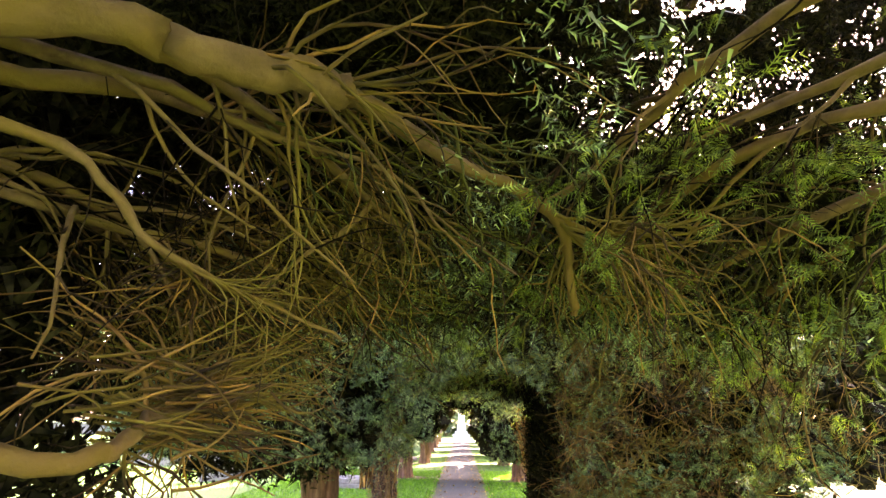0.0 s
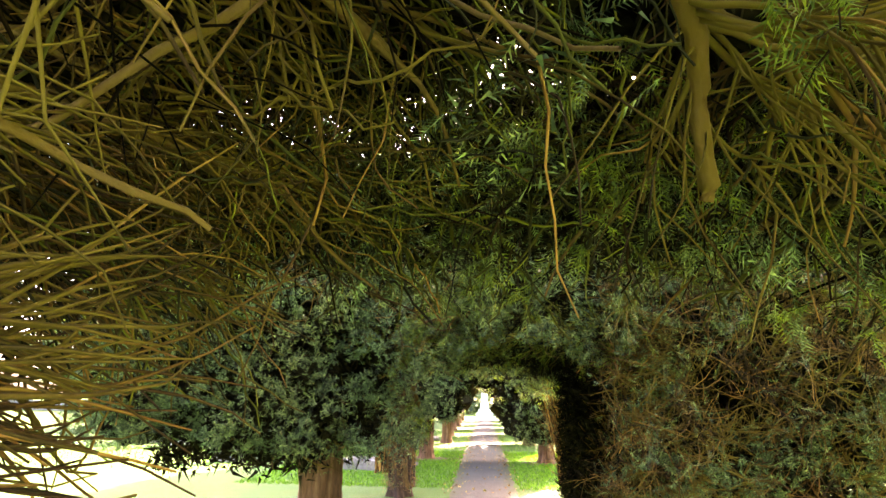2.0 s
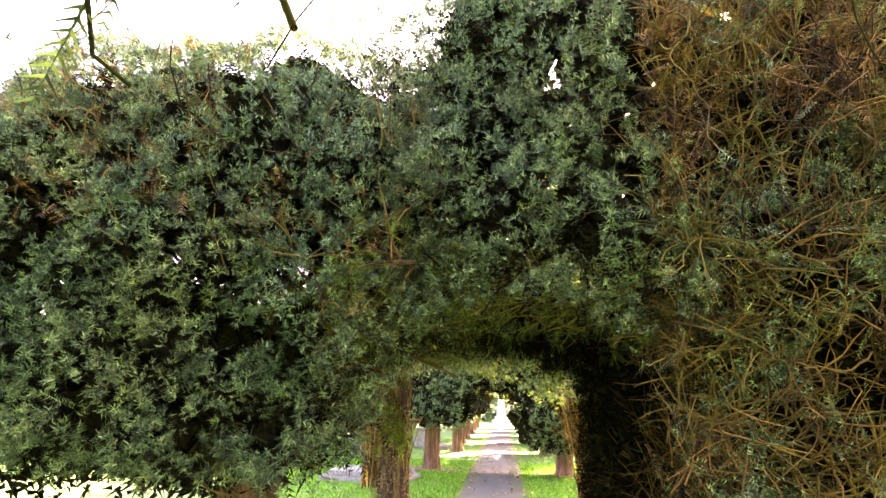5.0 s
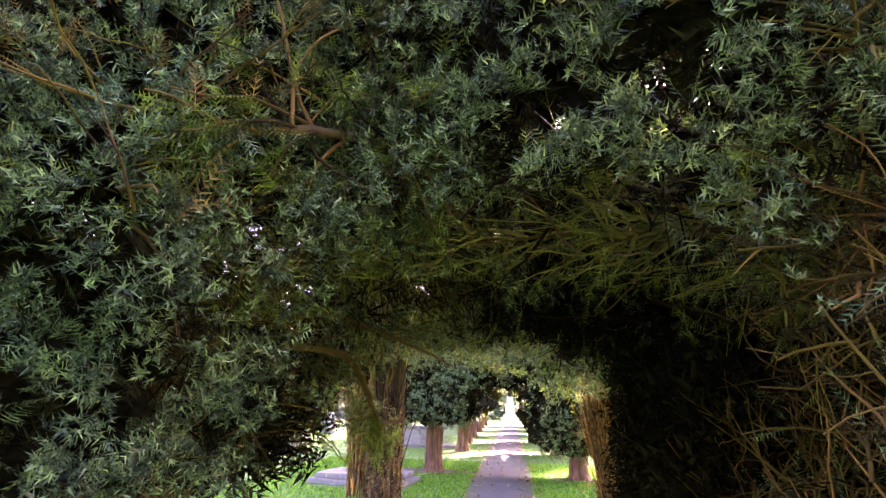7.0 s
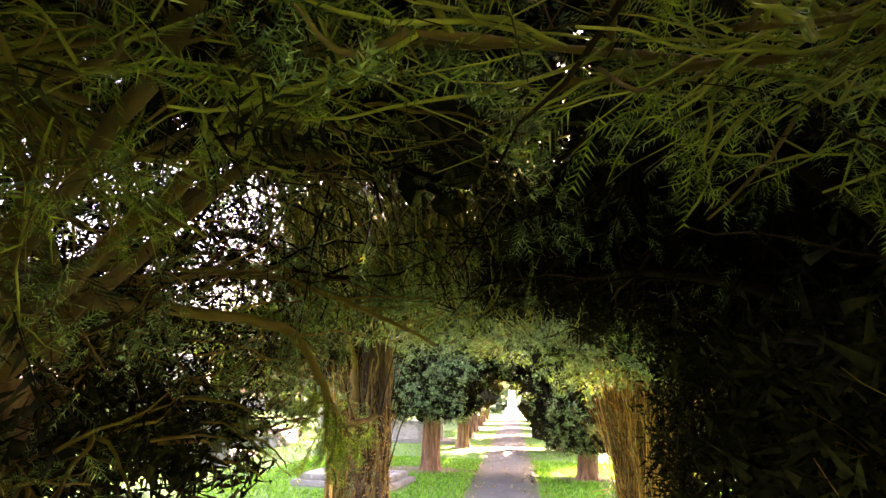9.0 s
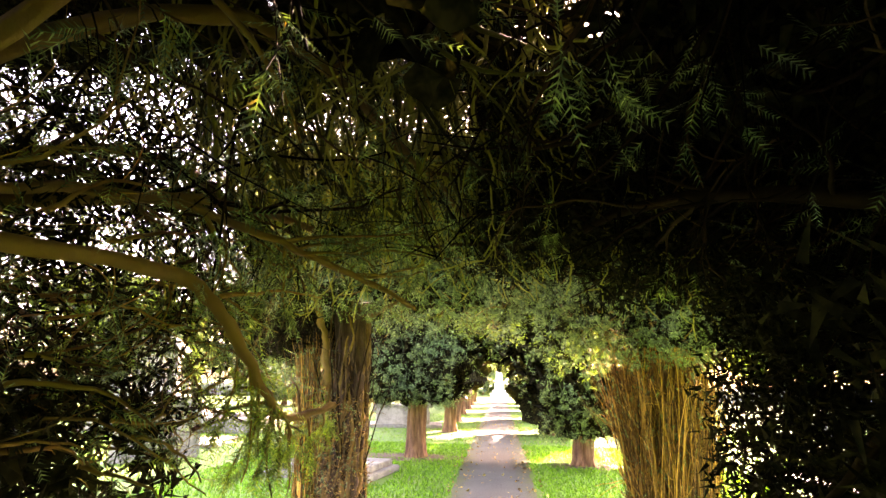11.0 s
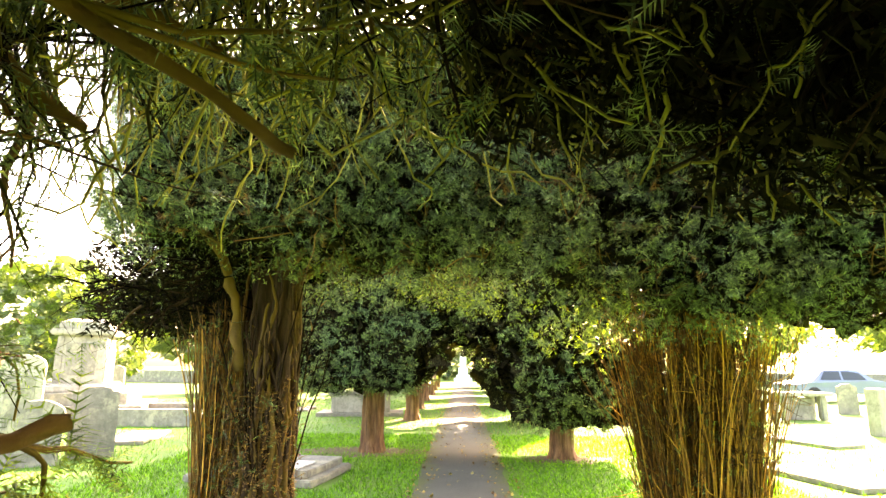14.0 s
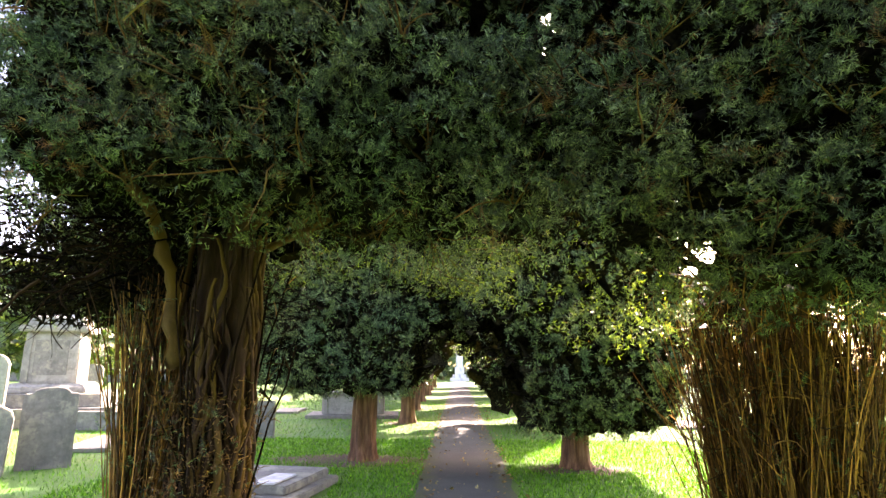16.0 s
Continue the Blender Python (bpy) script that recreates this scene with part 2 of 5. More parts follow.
def grow(start, way, length, steps=8, bend=0.25, fall=0.0, kink=0.12):
    """Crooked paths from start along way. fall: how fast they turn downwards."""
    n = len(start)
    d = unit(np.asarray(way, float))
    drift = rng.normal(size=(n, 3)) * bend
    pts = [np.asarray(start, float)]
    step = (np.asarray(length, float) / (steps - 1))[:, None]
    for _ in range(steps - 1):
        d = unit(d + drift / steps + rng.normal(size=(n, 3)) * kink + np.array((0, 0, -1.0)) * fall / steps)
        pts.append(pts[-1] + d * step)
    return np.stack(pts, axis=1)


def taper(n, m, r0, r1):
    r0, r1 = np.broadcast_to(r0, (n,)), np.broadcast_to(r1, (n,))
    s = np.linspace(0, 1, m)[None]
    return r0[:, None] * (1 - s) + r1[:, None] * s


def shoots(paths, count, length, spread=0.7, steps=7, fall=0.5, lo=0.25, kink=0.13):
    """Side paths that leave other paths."""
    n, m, _ = paths.shape
    i = rng.integers(0, n, count)
    f = lo + (0.98 - lo) * rng.random(count)
    k = np.minimum((f * (m - 1)).astype(int), m - 2)
    a = (f * (m - 1) - k)[:, None]
    p = paths[i, k] * (1 - a) + paths[i, k + 1] * a
    d = unit(paths[i, k + 1] - paths[i, k]) + rng.normal(size=(count, 3)) * spread
    return grow(p, d, length * (0.5 + rng.random(count)), steps, 0.5, fall, kink)


def limb(points, r0, r1, sides=9, steps=26, rough=0.12):
    """One thick, lumpy limb through a few points."""
    p = np.array(points, float)
    s = np.linspace(0, len(p) - 1, steps)
    out = []
    for u in s:
        k = min(int(u), len(p) - 2)
        a = u - k
        p0, p1, p2, p3 = p[max(k - 1, 0)], p[k], p[k + 1], p[min(k + 2, len(p) - 1)]
        out.append(0.5 * (2 * p1 + (p2 - p0) * a + (2 * p0 - 5 * p1 + 4 * p2 - p3) * a * a + (3 * p1 - p0 - 3 * p2 + p3) * a ** 3))
    path = np.array(out)
    path[1:-1] += rng.normal(size=(steps - 2, 3)) * r0 * 0.18
    r = np.linspace(r0, r1, steps) * (1 + rng.normal(size=steps) * rough)
    v, f = tubes(path[None], r[None], sides)
    v = v + rng.normal(size=v.shape) * r0 * 0.05
    return v, f, path


# ---- the avenue: crowns ----
class Crown:
    """A clipped crown: a rounded box, open below, cut by the tunnel over the path."""

    def __init__(self, centre, half, power=4.0, under=0.15):
        self.c, self.h, self.n, self.under = np.array(centre, float), np.array(half, float), power, under

    def level(self, p):
        return (np.abs((p - self.c) / self.h) ** self.n).sum(axis=1) ** (1 / self.n)

    def skin(self, count, depth=0.25, lumps=0.12):
        """Places just under the surface, and the outward way there."""
        a = self.h
        area = np.array((a[1] * a[2], a[1] * a[2], a[0] * a[2], a[0] * a[2], a[0] * a[1], a[0] * a[1] * self.under))
        side = rng.choice(6, count, p=area / area.sum())
        q = rng.uniform(-1, 1, (count, 3))
        ax = np.array((0, 0, 1, 1, 2, 2))[side]
        q[np.arange(count), ax] = np.array((-1, 1, -1, 1, 1, -1))[side]
        q = q / (np.abs(q) ** self.n).sum(axis=1, keepdims=True) ** (1 / self.n)
        nrm = unit(np.sign(q) * np.abs(q) ** (self.n - 1) / a)
        p = self.c + q * a
        wave = np.sin(p[:, 0] * 5.1 + p[:, 2] * 3.3) * np.cos(p[:, 1] * 4.3 - p[:, 2] * 2.9 + p[:, 0] * 2.0)
        p = p + nrm * (wave * lumps - np.abs(rng.normal(size=count)) * depth)[:, None]
        return p, nrm


    def face(self, count, x0, x1, z0, z1, depth, lumps):
        """Places on the clipped front that faces the walker, within a stretch of it."""
        n = max(1, count // 4)
        q = np.stack((rng.uniform(x0, x1, n), np.zeros(n), rng.uniform(z0, z1, n)), axis=1).repeat(4, axis=0)
        q[:, ::2] += rng.normal(size=(len(q), 2)) * 0.02
        d = np.abs((q - self.c) / self.h) ** self.n
        left = 1 - d[:, 0] - d[:, 2]
        q, left = q[left > 0.01], left[left > 0.01]
        q[:, 1] = self.c[1] - self.h[1] * left ** (1 / self.n)
        o = (q - self.c) / self.h
        nrm = unit(np.sign(o) * np.abs(o) ** (self.n - 1) / self.h)
        wave = np.sin(q[:, 0] * 5.1 + q[:, 2] * 3.3) * np.cos(q[:, 0] * 2.0 - q[:, 2] * 4.9) + 0.5 * np.sin(q[:, 0] * 13 + 2 * np.sin(q[:, 2] * 11))
        return q + nrm * (wave * lumps - np.abs(rng.normal(size=len(q))) * depth)[:, None], nrm


def tunnel(p, wide=1.0, high=1.9, x0=0.12):
    return (np.abs((p[:, 0] - x0) / wide) ** 3 + np.maximum(p[:, 2] / high, 0) ** 3) < 1


def gap_noise(p, scale=2.2, seed=0.0):
    s = p * scale + seed
    return np.sin(s[:, 0] * 1.3 + 1.7 * np.sin(s[:, 1])) + np.sin(s[:, 1] * 1.7 + 1.3 * np.sin(s[:, 2])) + np.sin(s[:, 2] * 1.5 + 1.9 * np.sin(s[:, 0]))


def leaves(crown, shapes, count, size, depth, lumps=0.1, out=0.8, keep=None, other=(), holes=2.2, wide=1.0, high=1.9, seed=0.0, sink=0.0, x0=0.12, face=None):
    p, nrm = crown.face(count, *face, depth, lumps) if face else crown.skin(count, depth, lumps)
    p = p - nrm * sink
    ok = ~tunnel(p, wide, high, x0)
    for o in other:
        ok &= o.level(p) > 0.93
    if keep is not None:
        ok &= keep(p)
    ok &= gap_noise(p, seed=seed) < holes
    p, nrm = p[ok], nrm[ok]
    n = len(p)
    way = nrm * out + rng.normal(size=(n, 3)) * 0.55 + np.array((0, 0, 0.15))
    return scatter(shapes, p - unit(way) * 0.04, way, size * (0.7 + 0.6 * rng.random(n)))


def trunk_mesh(height, r0, r1, flutes=7, depth=0.16, lean=(0, 0), rings=30, sides=40, flare=0.35):
    ang = np.arange(sides) * 2 * np.pi / sides
    z = np.linspace(0, 1, rings)
    ph = rng.random(6) * 6.28
    r = (r0 * (1 - z) + r1 * z + flare * r0 * np.exp(-z * height * 7))[:, None] * np.ones(sides)
    tw = ang[None] + 0.5 * np.sin(z * 2.1 + ph[0])[:, None]
    r = r * (1 + depth * np.sin(tw * flutes + ph[1] + 1.2 * np.sin(3 * z + ph[3])[:, None]) + 0.5 * depth * np.sin(tw * 3 + ph[2] + z[:, None] * 4)
             + 0.35 * depth * np.sin(tw * 17 + ph[4] + 3 * np.sin(5 * z)[:, None])) + rng.normal(size=r.shape) * r0 * 0.012
    cx = lean[0] * z + 0.03 * np.sin(z * 5 + ph[5])
    cy = lean[1] * z
    v = np.stack((cx[:, None] + np.cos(ang) * r, cy[:, None] + np.sin(ang) * r, (z * height)[:, None] + 0 * r), axis=-1).reshape(-1, 3)
    k = np.arange(rings - 1)[:, None] * sides
    i, j = np.arange(sides)[None], ((np.arange(sides) + 1) % sides)[None]
    q = np.stack((k + i, k + j, k + sides + j, k + sides + i), axis=-1).reshape(-1, 4)
    return v, np.concatenate((q[:, [0, 1, 2]], q[:, [0, 2, 3]]))


def join(*soups):
    vs, fs, b = [], [], 0
    for v, f in soups:
        vs.append(v)
        fs.append(f + b)
        b += len(v)
    return np.concatenate(vs), np.concatenate(fs)


AVENUE = "yew trees of the churchyard avenue"


def yew(x, y, label, group=AVENUE):
    return thing("yew_tree", label, "tree", (x, y, 0), group)


def under(tree, me_name, soup, material, label="", kind="", smooth=False):
    """Hangs a soup given in world places under a tree."""
    v, f = soup
    o = np.array(tree.matrix_basis.translation)
    return hang(me_name, tri_mesh(me_name, v - o, f, smooth), material, tree, label, kind)


def clear_of_walk(paths, y0=-9.0, y1=99.0):
    """True for paths that stay out of the walker's way, above the clipped underside, between y0 and y1."""
    x, y, z = paths[..., 0], paths[..., 1], paths[..., 2]
    inside = (np.abs((x - np.where(y < 4.5, 0.17, 0.26)) / np.where(y < 4.5, 0.6, 0.5)) ** 4 + (np.maximum(z, 0) / np.where(y < 2.7, 1.86, np.where(y < 4.5, 1.7, 1.8))) ** 4 < 1) & (y < 9.5)
    low = (z < np.where((y > 2.7) & (y < 4.5), 1.7, 1.82) - 0.42 * np.maximum(0, np.abs(x - 0.15) - 0.45)) & (y < 9.5) & (x > np.where(y < 4.5, -2.5, -0.62)) & (x < 1.1)
    low = low | ((z < 1.0) & (x < 0))
    return ~(inside | low | (y < y0) | (y > y1)).any(axis=1)


def stand(tree, crown, r, h, n_limbs, material=M_BARK, flutes=6, lean=(0, 0), reach=0.72, rings=30, sides=40, wood=M_LIMB):
    """Trunk and the limbs that carry the crown, each limb a part."""
    v, f = trunk_mesh(h, r, r * 0.85, flutes, lean=lean, rings=rings, sides=sides)
    hang("trunk", tri_mesh("trunk", v, f, True), material, tree, "fluted reddish-brown bark")
    o = np.array(tree.matrix_basis.translation)
    top = np.array((lean[0], lean[1], h - 0.15))
    paths = []
    for i in range(n_limbs):
        a = i * 2 * np.pi / n_limbs + rng.random() * 0.7
        end = crown.c - o + np.array((math.cos(a), math.sin(a), 0.1 + 0.5 * rng.random())) * crown.h * reach
        mid = top * 0.5 + end * 0.5 + np.array((0, 0, 0.25)) + rng.normal(size=3) * 0.12
        lv, lf, path = limb((top + rng.normal(size=3) * r * 0.4, mid, end), r * 0.15, r * 0.05, 7, 18)
        hang("limb", tri_mesh("limb", lv, lf, True), wood, tree)
        paths.append(path + o)
    return np.array(paths)


def reach_out(tree, ends, r0, r1, start, sag=0.15, material=M_LIMB, name="limb", steps=18):
    """Limbs from the tree's head to given ends, each a part."""
    o = np.array(tree.matrix_basis.translation)
    out = []
    for e in ends:
        s = np.array(start) + rng.normal(size=3) * 0.1
        e = np.array(e, float)
        mid = s * 0.45 + e * 0.55 + np.array((0, 0, sag)) + rng.normal(size=3) * 0.1
        lv, lf, path = limb((s, mid, e), r0 * (0.7 + 0.6 * rng.random()), r1, 6, steps)
        hang(name, tri_mesh(name, lv - o, lf, True), material, tree)
        out.append(path)
    return np.array(out)


def brush(tree, paths, n1, n2, l1, l2, r1, fall, thick, thin, spread=0.6, singles=30, lo=0.2, lo2=0.2, span=(-9.0, 99.0)):
    """Branches off the limbs, some as parts of their own, and the tangle of twigs off those."""
    a = shoots(paths, n1, l1, spread, 9, fall, lo, 0.16)
    a = a[clear_of_walk(a, *span)]
    b = shoots(a, n2, l2, 0.55, 5, fall * 1.2, lo2, 0.17)
    b = b[clear_of_walk(b, *span)]
    ra = taper(len(a), 9, r1 * (0.6 + 0.8 * rng.random(len(a))), r1 * 0.35)
    for i in range(min(singles, len(a))):
        under(tree, "branch", tubes(a[i:i + 1], ra[i:i + 1], 6), thick, smooth=True)
    under(tree, "twig_tangle", join(tubes(a[singles:], ra[singles:], 4), tubes(b, taper(len(b), 5, r1 * (0.25 + 0.3 * rng.random(len(b))), r1 * 0.14), 3)), thin, "crooked bare twigs", "stuff", True)
    return a, b


def tips(paths, shapes, count, size, lo=0.5):
    """Sprays at the ends of twigs."""
    i = rng.integers(0, len(paths), count)
    m = paths.shape[1]
    k = rng.integers(int(lo * (m - 1)), m - 1, count)
    p = paths[i, k]
    way = unit(paths[i, k + 1] - paths[i, k]) + rng.normal(size=(count, 3)) * 0.6
    return scatter(shapes, p, way, size * (0.7 + 0.6 * rng.random(count)))


# crowns: pairs along the path
C0L, C0R = Crown((-1.7, 0.7, 2.75), (2.3, 2.4, 1.1), 4, 0.02), Crown((1.9, 0.6, 2.7), (2.2, 2.45, 1.1), 4, 0.02)
C1L, C1R = Crown((-1.38, 6.75, 2.0), (1.85, 1.9, 1.75), 2.5, 0.1), Crown((1.95, 6.8, 2.5), (2.3, 1.85, 1.78), 5.0, 0.1)
C2L, C2R = Crown((-0.77, 11.85, 2.85), (1.48, 1.5, 0.87), 5, 0.6), Crown((1.9, 11.85, 2.8), (2.15, 1.6, 1.25), 6, 0.6)

treeA = yew(-1.95, 0.9, "old yew with bare mossy branches hanging over the path")
treeB = yew(2.4, 0.8, "old yew with a dark open crown beside the path")
treeC = yew(-1.3, 6.7, "clipped yew with a dense dark green crown on a gnarled trunk")
treeD = yew(2.1, 6.9, "clipped yew with brown dead twigs inside its dark crown")
treeE = yew(-1.22, 11.4, "clipped yew with an ivy-wrapped trunk and a boxy crown")
treeF = yew(1.8, 11.5, "clipped yew standing on a dense sheaf of orange shoots")
P0L, P0R = stand(treeA, C0L, 0.28, 1.9, 5), stand(treeB, C0R, 0.26, 1.9, 5)
P1L, P1R = stand(treeC, C1L, 0.19, 1.5, 6), stand(treeD, C1R, 0.24, 1.6, 6, wood=M_DEAD_SHADE)
P2L, P2R = stand(treeE, C2L, 0.165, 2.1, 6, M_IVY, flutes=5), stand(treeF, C2R, 0.2, 1.7, 6)


def far_front(y0):
    return lambda p: (p[:, 1] > y0) & (p[:, 2] < 3.4)


def thin_back(p):
    """The second tree on the west side is open towards the back, and the third pair too."""
    open1 = (p[:, 0] < -0.9) & (p[:, 1] > 6.9) & (p[:, 1] < 9) & (p[:, 2] < 2.8)
    open2 = (p[:, 1] > 12.1) & (p[:, 1] < 14) & (p[:, 2] < 3.2)
    cut = (p[:, 1] > 7.6) & (p[:, 1] < 9) & (p[:, 2] < 1.75) & (p[:, 0] > -0.5) & (p[:, 0] < 1.9)
    cut = cut | ((p[:, 0] > 0.3) & (p[:, 1] > 7.4) & (p[:, 1] < 9) & (p[:, 2] < 3.0) & (rng.random(len(p)) < 0.85))
    cut = cut | ((p[:, 0] < 0.3) & (p[:, 1] > 4) & (p[:, 1] < 9) & (p[:, 2] < 1.2))
    cut = cut | ((p[:, 1] > 5.0) & (p[:, 1] < 6.7) & (p[:, 2] > 2.75) & (rng.random(len(p)) < 0.35)) | ((p[:, 1] > 4) & (p[:, 1] < 5.35)) | ((np.abs(p[:, 0] - 0.1) < 1.3) & (p[:, 2] < 2.5) & (p[:, 1] > 5) & (p[:, 1] < 9))
    return (~(open1 | open2) | (rng.random(len(p)) < 0.4)) & ~cut


def bare_front(p):
    """East of the path the second front has died back to twigs, and the third pair is cut higher beside its trunk."""
    dead = (p[:, 0] > 0.85) & (p[:, 1] < 9) & (gap_noise(p, 3.1, 4.0) > 0.2)
    high = (p[:, 1] > 9) & (p[:, 0] < -0.95) & (p[:, 2] < 2.2)
    return ~(dead | high)


def deep(p):
    """Deep foliage stands back from the tunnel, whose lining is bare."""
    x, y, z = p[:, 0], p[:, 1], p[:, 2]
    bare = ((x < -0.6) & (y > 6.6) & (y < 9) & (z < 2.9)) | ((y > 12.2) & (y < 14) & (z < 3.2)) | ((z < 1.3) & (x < 0) & (y > 5.6) & (y < 9))
    front = ((y < 5.9) & (y > 4)) | ((y < 11.2) & (y > 9))
    cut = (y > 7.6) & (y < 9) & (z < 1.75) & (x < 1.9)
    cut = cut | ((x < 0.3) & (y > 4) & (y < 9) & (z < 1.25)) | ((y < 2.4) & (np.abs(x - 0.2) < 1.25) & (z < 2.8)) | ((y > 5.0) & (y < 6.7) & (z > 2.6) & (rng.random(len(x)) < 0.4))
    return ~cut & ((np.abs(x - 0.2) > 1.25) | (z > 2.25) | (front & ((z > 2.35) | (np.abs(x - 0.2) > 1.05)))) & ~bare


def sun_gap(keep, part_out):
    """The first crown on the east side is thin at the top, where the sun comes through."""
    return lambda p: keep(p) & ~((p[:, 0] > 0.45) & (p[:, 0] < 2.3) & (p[:, 1] < 3.4) & (p[:, 2] > 2.45) & (rng.random(len(p)) < part_out))


def light_top(keep):
    """The second pair is thin on top and open at the back over the path."""
    def inner(p):
        x, y, z = p[:, 0], p[:, 1], p[:, 2]
        lip = (y > 4.6) & (y < 7.2) & (x > -0.9) & (x < 1.2) & (z > 2.3) & (rng.random(len(x)) < 0.3)
        top = (z > 2.85) & (y > 6.0) & (y < 9) & (x > -2.2) & (x < 0.9) & (rng.random(len(x)) < 0.3)
        back = (y > 7.4) & (y < 9) & (x > -1.6) & (x < 0.45) & (z < 2.75)
        joint = (y > 10) & (y < 13.5) & (np.abs(x - 0.35) < 0.4) & (z > 2.7) & (rng.random(len(x)) < 0.8)
        return keep(p) & ~(lip | top | back | joint)
    return inner


def chink(keep):
    """A gap where the two crowns of the third pair meet."""
    return lambda p: keep(p) & ~((p[:, 1] > 9) & (np.abs(p[:, 0] - 0.4) < 0.34) & (np.abs(p[:, 2] - 2.95) < 0.2) & (gap_noise(p, 9.0) > -0.3))


thin_back, deep, bare_front = light_top(sun_gap(thin_back, 0.5)), light_top(sun_gap(deep, 0.62)), chink(bare_front)
for tree, crown, other, front, nfine, nmid, ntuft, nblob, hol, hi, wd, tx, face, nface in (
        (treeA, C0L, (), far_front(2.2), 6000, 1500, 3000, 9000, 9, 2.0, 1.0, 0.12, None, 0),
        (treeB, C0R, (C0L,), far_front(1.9), 10000, 1500, 4500, 10000, 2.6, 1.95, 1.0, 0.12, None, 0),
        (treeC, C1L, (), None, 0, 3000, 3500, 11000, 9, 1.85, 0.64, 0.34, (-3.3, 0.6, 1.2, 3.6), 21000),
        (treeD, C1R, (C1L,), None, 0, 2500, 3500, 13000, 9, 1.9, 0.7, 0.34, (-0.2, 3.0, 0.7, 3.5), 16000),
        (treeE, C2L, (), None, 0, 2500, 5000, 10000, 9, 2.0, 0.9, 0.12, (-2.25, 0.7, 1.9, 3.6), 11500),
        (treeF, C2R, (C2L,), None, 0, 2500, 5000, 9000, 9, 1.95, 0.9, 0.12, (0.0, 3.4, 1.5, 3.7), 14500)):
    sd = rng.random() * 9
    kw = {"other": other, "high": hi, "wide": wd, "x0": tx, "seed": sd}
    soups = [leaves(crown, MID, nmid, 1.0, 0.12, holes=hol, keep=thin_back, **kw), leaves(crown, TUFT, ntuft, 1.0, 0.12, holes=hol, keep=thin_back, **kw)]
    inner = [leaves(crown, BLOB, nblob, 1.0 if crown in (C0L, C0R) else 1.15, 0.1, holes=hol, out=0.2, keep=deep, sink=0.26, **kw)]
    if face:
        soups.append(leaves(crown, CLUMP, nface // 2, 1.0, 0.04, lumps=0.07, holes=hol, face=face, keep=bare_front, **kw))
        soups.append(leaves(crown, FINE, nface // 9, 1.0, 0.07, lumps=0.07, holes=hol, face=face, keep=bare_front, **kw))
        inner.append(leaves(crown, BLOB, 2600, 1.0, 0.1, lumps=0.07, holes=9, face=face, sink=0.3, out=0.3, keep=chink(lambda p: p[:, 0] < 99), other=other, high=hi + 0.7, wide=wd + 0.35, x0=tx))
        inner.append(leaves(crown, MID, nface // 6, 1.6, 0.1, lumps=0.07, holes=hol, face=face, keep=bare_front, sink=0.14, **kw))
    else:
        soups.append(leaves(crown, FINE, nfine, 1.1, 0.06, holes=hol + 0.2, keep=front, **kw))
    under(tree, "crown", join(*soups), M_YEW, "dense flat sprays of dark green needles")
    under(tree, "inner_crown", join(*inner), M_INNER_SHADE, "dead inner needles darkened to stand for crown shade", "stuff")
# leaves under the back of the third pair, sunlight put into their colour
for tree, crown, count in ((treeE, C2L, 2200), (treeF, C2R, 4600)):
    under(tree, "green_spray", leaves(crown, FAR_TUFT, count, 0.8, 0.2, holes=9, keep=lambda p: (p[:, 1] > 12.0) & (p[:, 2] < 3.0), high=1.95, wide=0.9), M_BRIGHT, "yellow-green sprays with sunlight in their colour", "stuff")


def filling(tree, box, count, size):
    """Dead needles added in the heart of a crown, near-black to paint its shade."""
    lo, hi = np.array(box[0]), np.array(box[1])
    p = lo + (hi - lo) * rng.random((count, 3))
    under(tree, "inner_crown", scatter(FILL, p, rng.normal(size=(count, 3)), size * (0.8 + 0.6 * rng.random(count))), M_INNER_SHADE, "dead inner needles darkened to stand for crown shade", "stuff")


# near-black fill put where undersides and hollows of the crowns lie in shade
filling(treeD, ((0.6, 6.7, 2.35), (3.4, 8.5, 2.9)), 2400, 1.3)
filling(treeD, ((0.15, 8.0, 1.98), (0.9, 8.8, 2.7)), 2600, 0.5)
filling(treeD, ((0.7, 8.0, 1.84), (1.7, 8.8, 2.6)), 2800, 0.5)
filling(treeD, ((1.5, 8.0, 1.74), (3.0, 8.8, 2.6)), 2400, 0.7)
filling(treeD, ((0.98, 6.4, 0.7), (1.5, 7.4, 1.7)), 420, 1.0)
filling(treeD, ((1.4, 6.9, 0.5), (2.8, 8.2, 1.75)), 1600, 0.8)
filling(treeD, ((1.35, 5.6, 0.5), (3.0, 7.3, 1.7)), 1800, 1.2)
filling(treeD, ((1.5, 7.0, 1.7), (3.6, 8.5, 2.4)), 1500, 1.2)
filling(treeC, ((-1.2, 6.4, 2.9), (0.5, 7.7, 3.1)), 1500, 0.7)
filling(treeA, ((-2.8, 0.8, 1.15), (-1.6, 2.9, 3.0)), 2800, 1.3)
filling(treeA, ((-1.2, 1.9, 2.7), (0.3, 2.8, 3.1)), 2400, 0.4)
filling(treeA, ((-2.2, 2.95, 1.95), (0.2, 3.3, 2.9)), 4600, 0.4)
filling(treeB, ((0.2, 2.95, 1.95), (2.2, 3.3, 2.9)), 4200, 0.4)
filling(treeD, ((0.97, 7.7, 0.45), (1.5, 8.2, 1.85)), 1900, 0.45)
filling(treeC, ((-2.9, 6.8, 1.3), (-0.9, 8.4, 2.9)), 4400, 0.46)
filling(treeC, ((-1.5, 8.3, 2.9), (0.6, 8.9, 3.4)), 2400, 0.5)
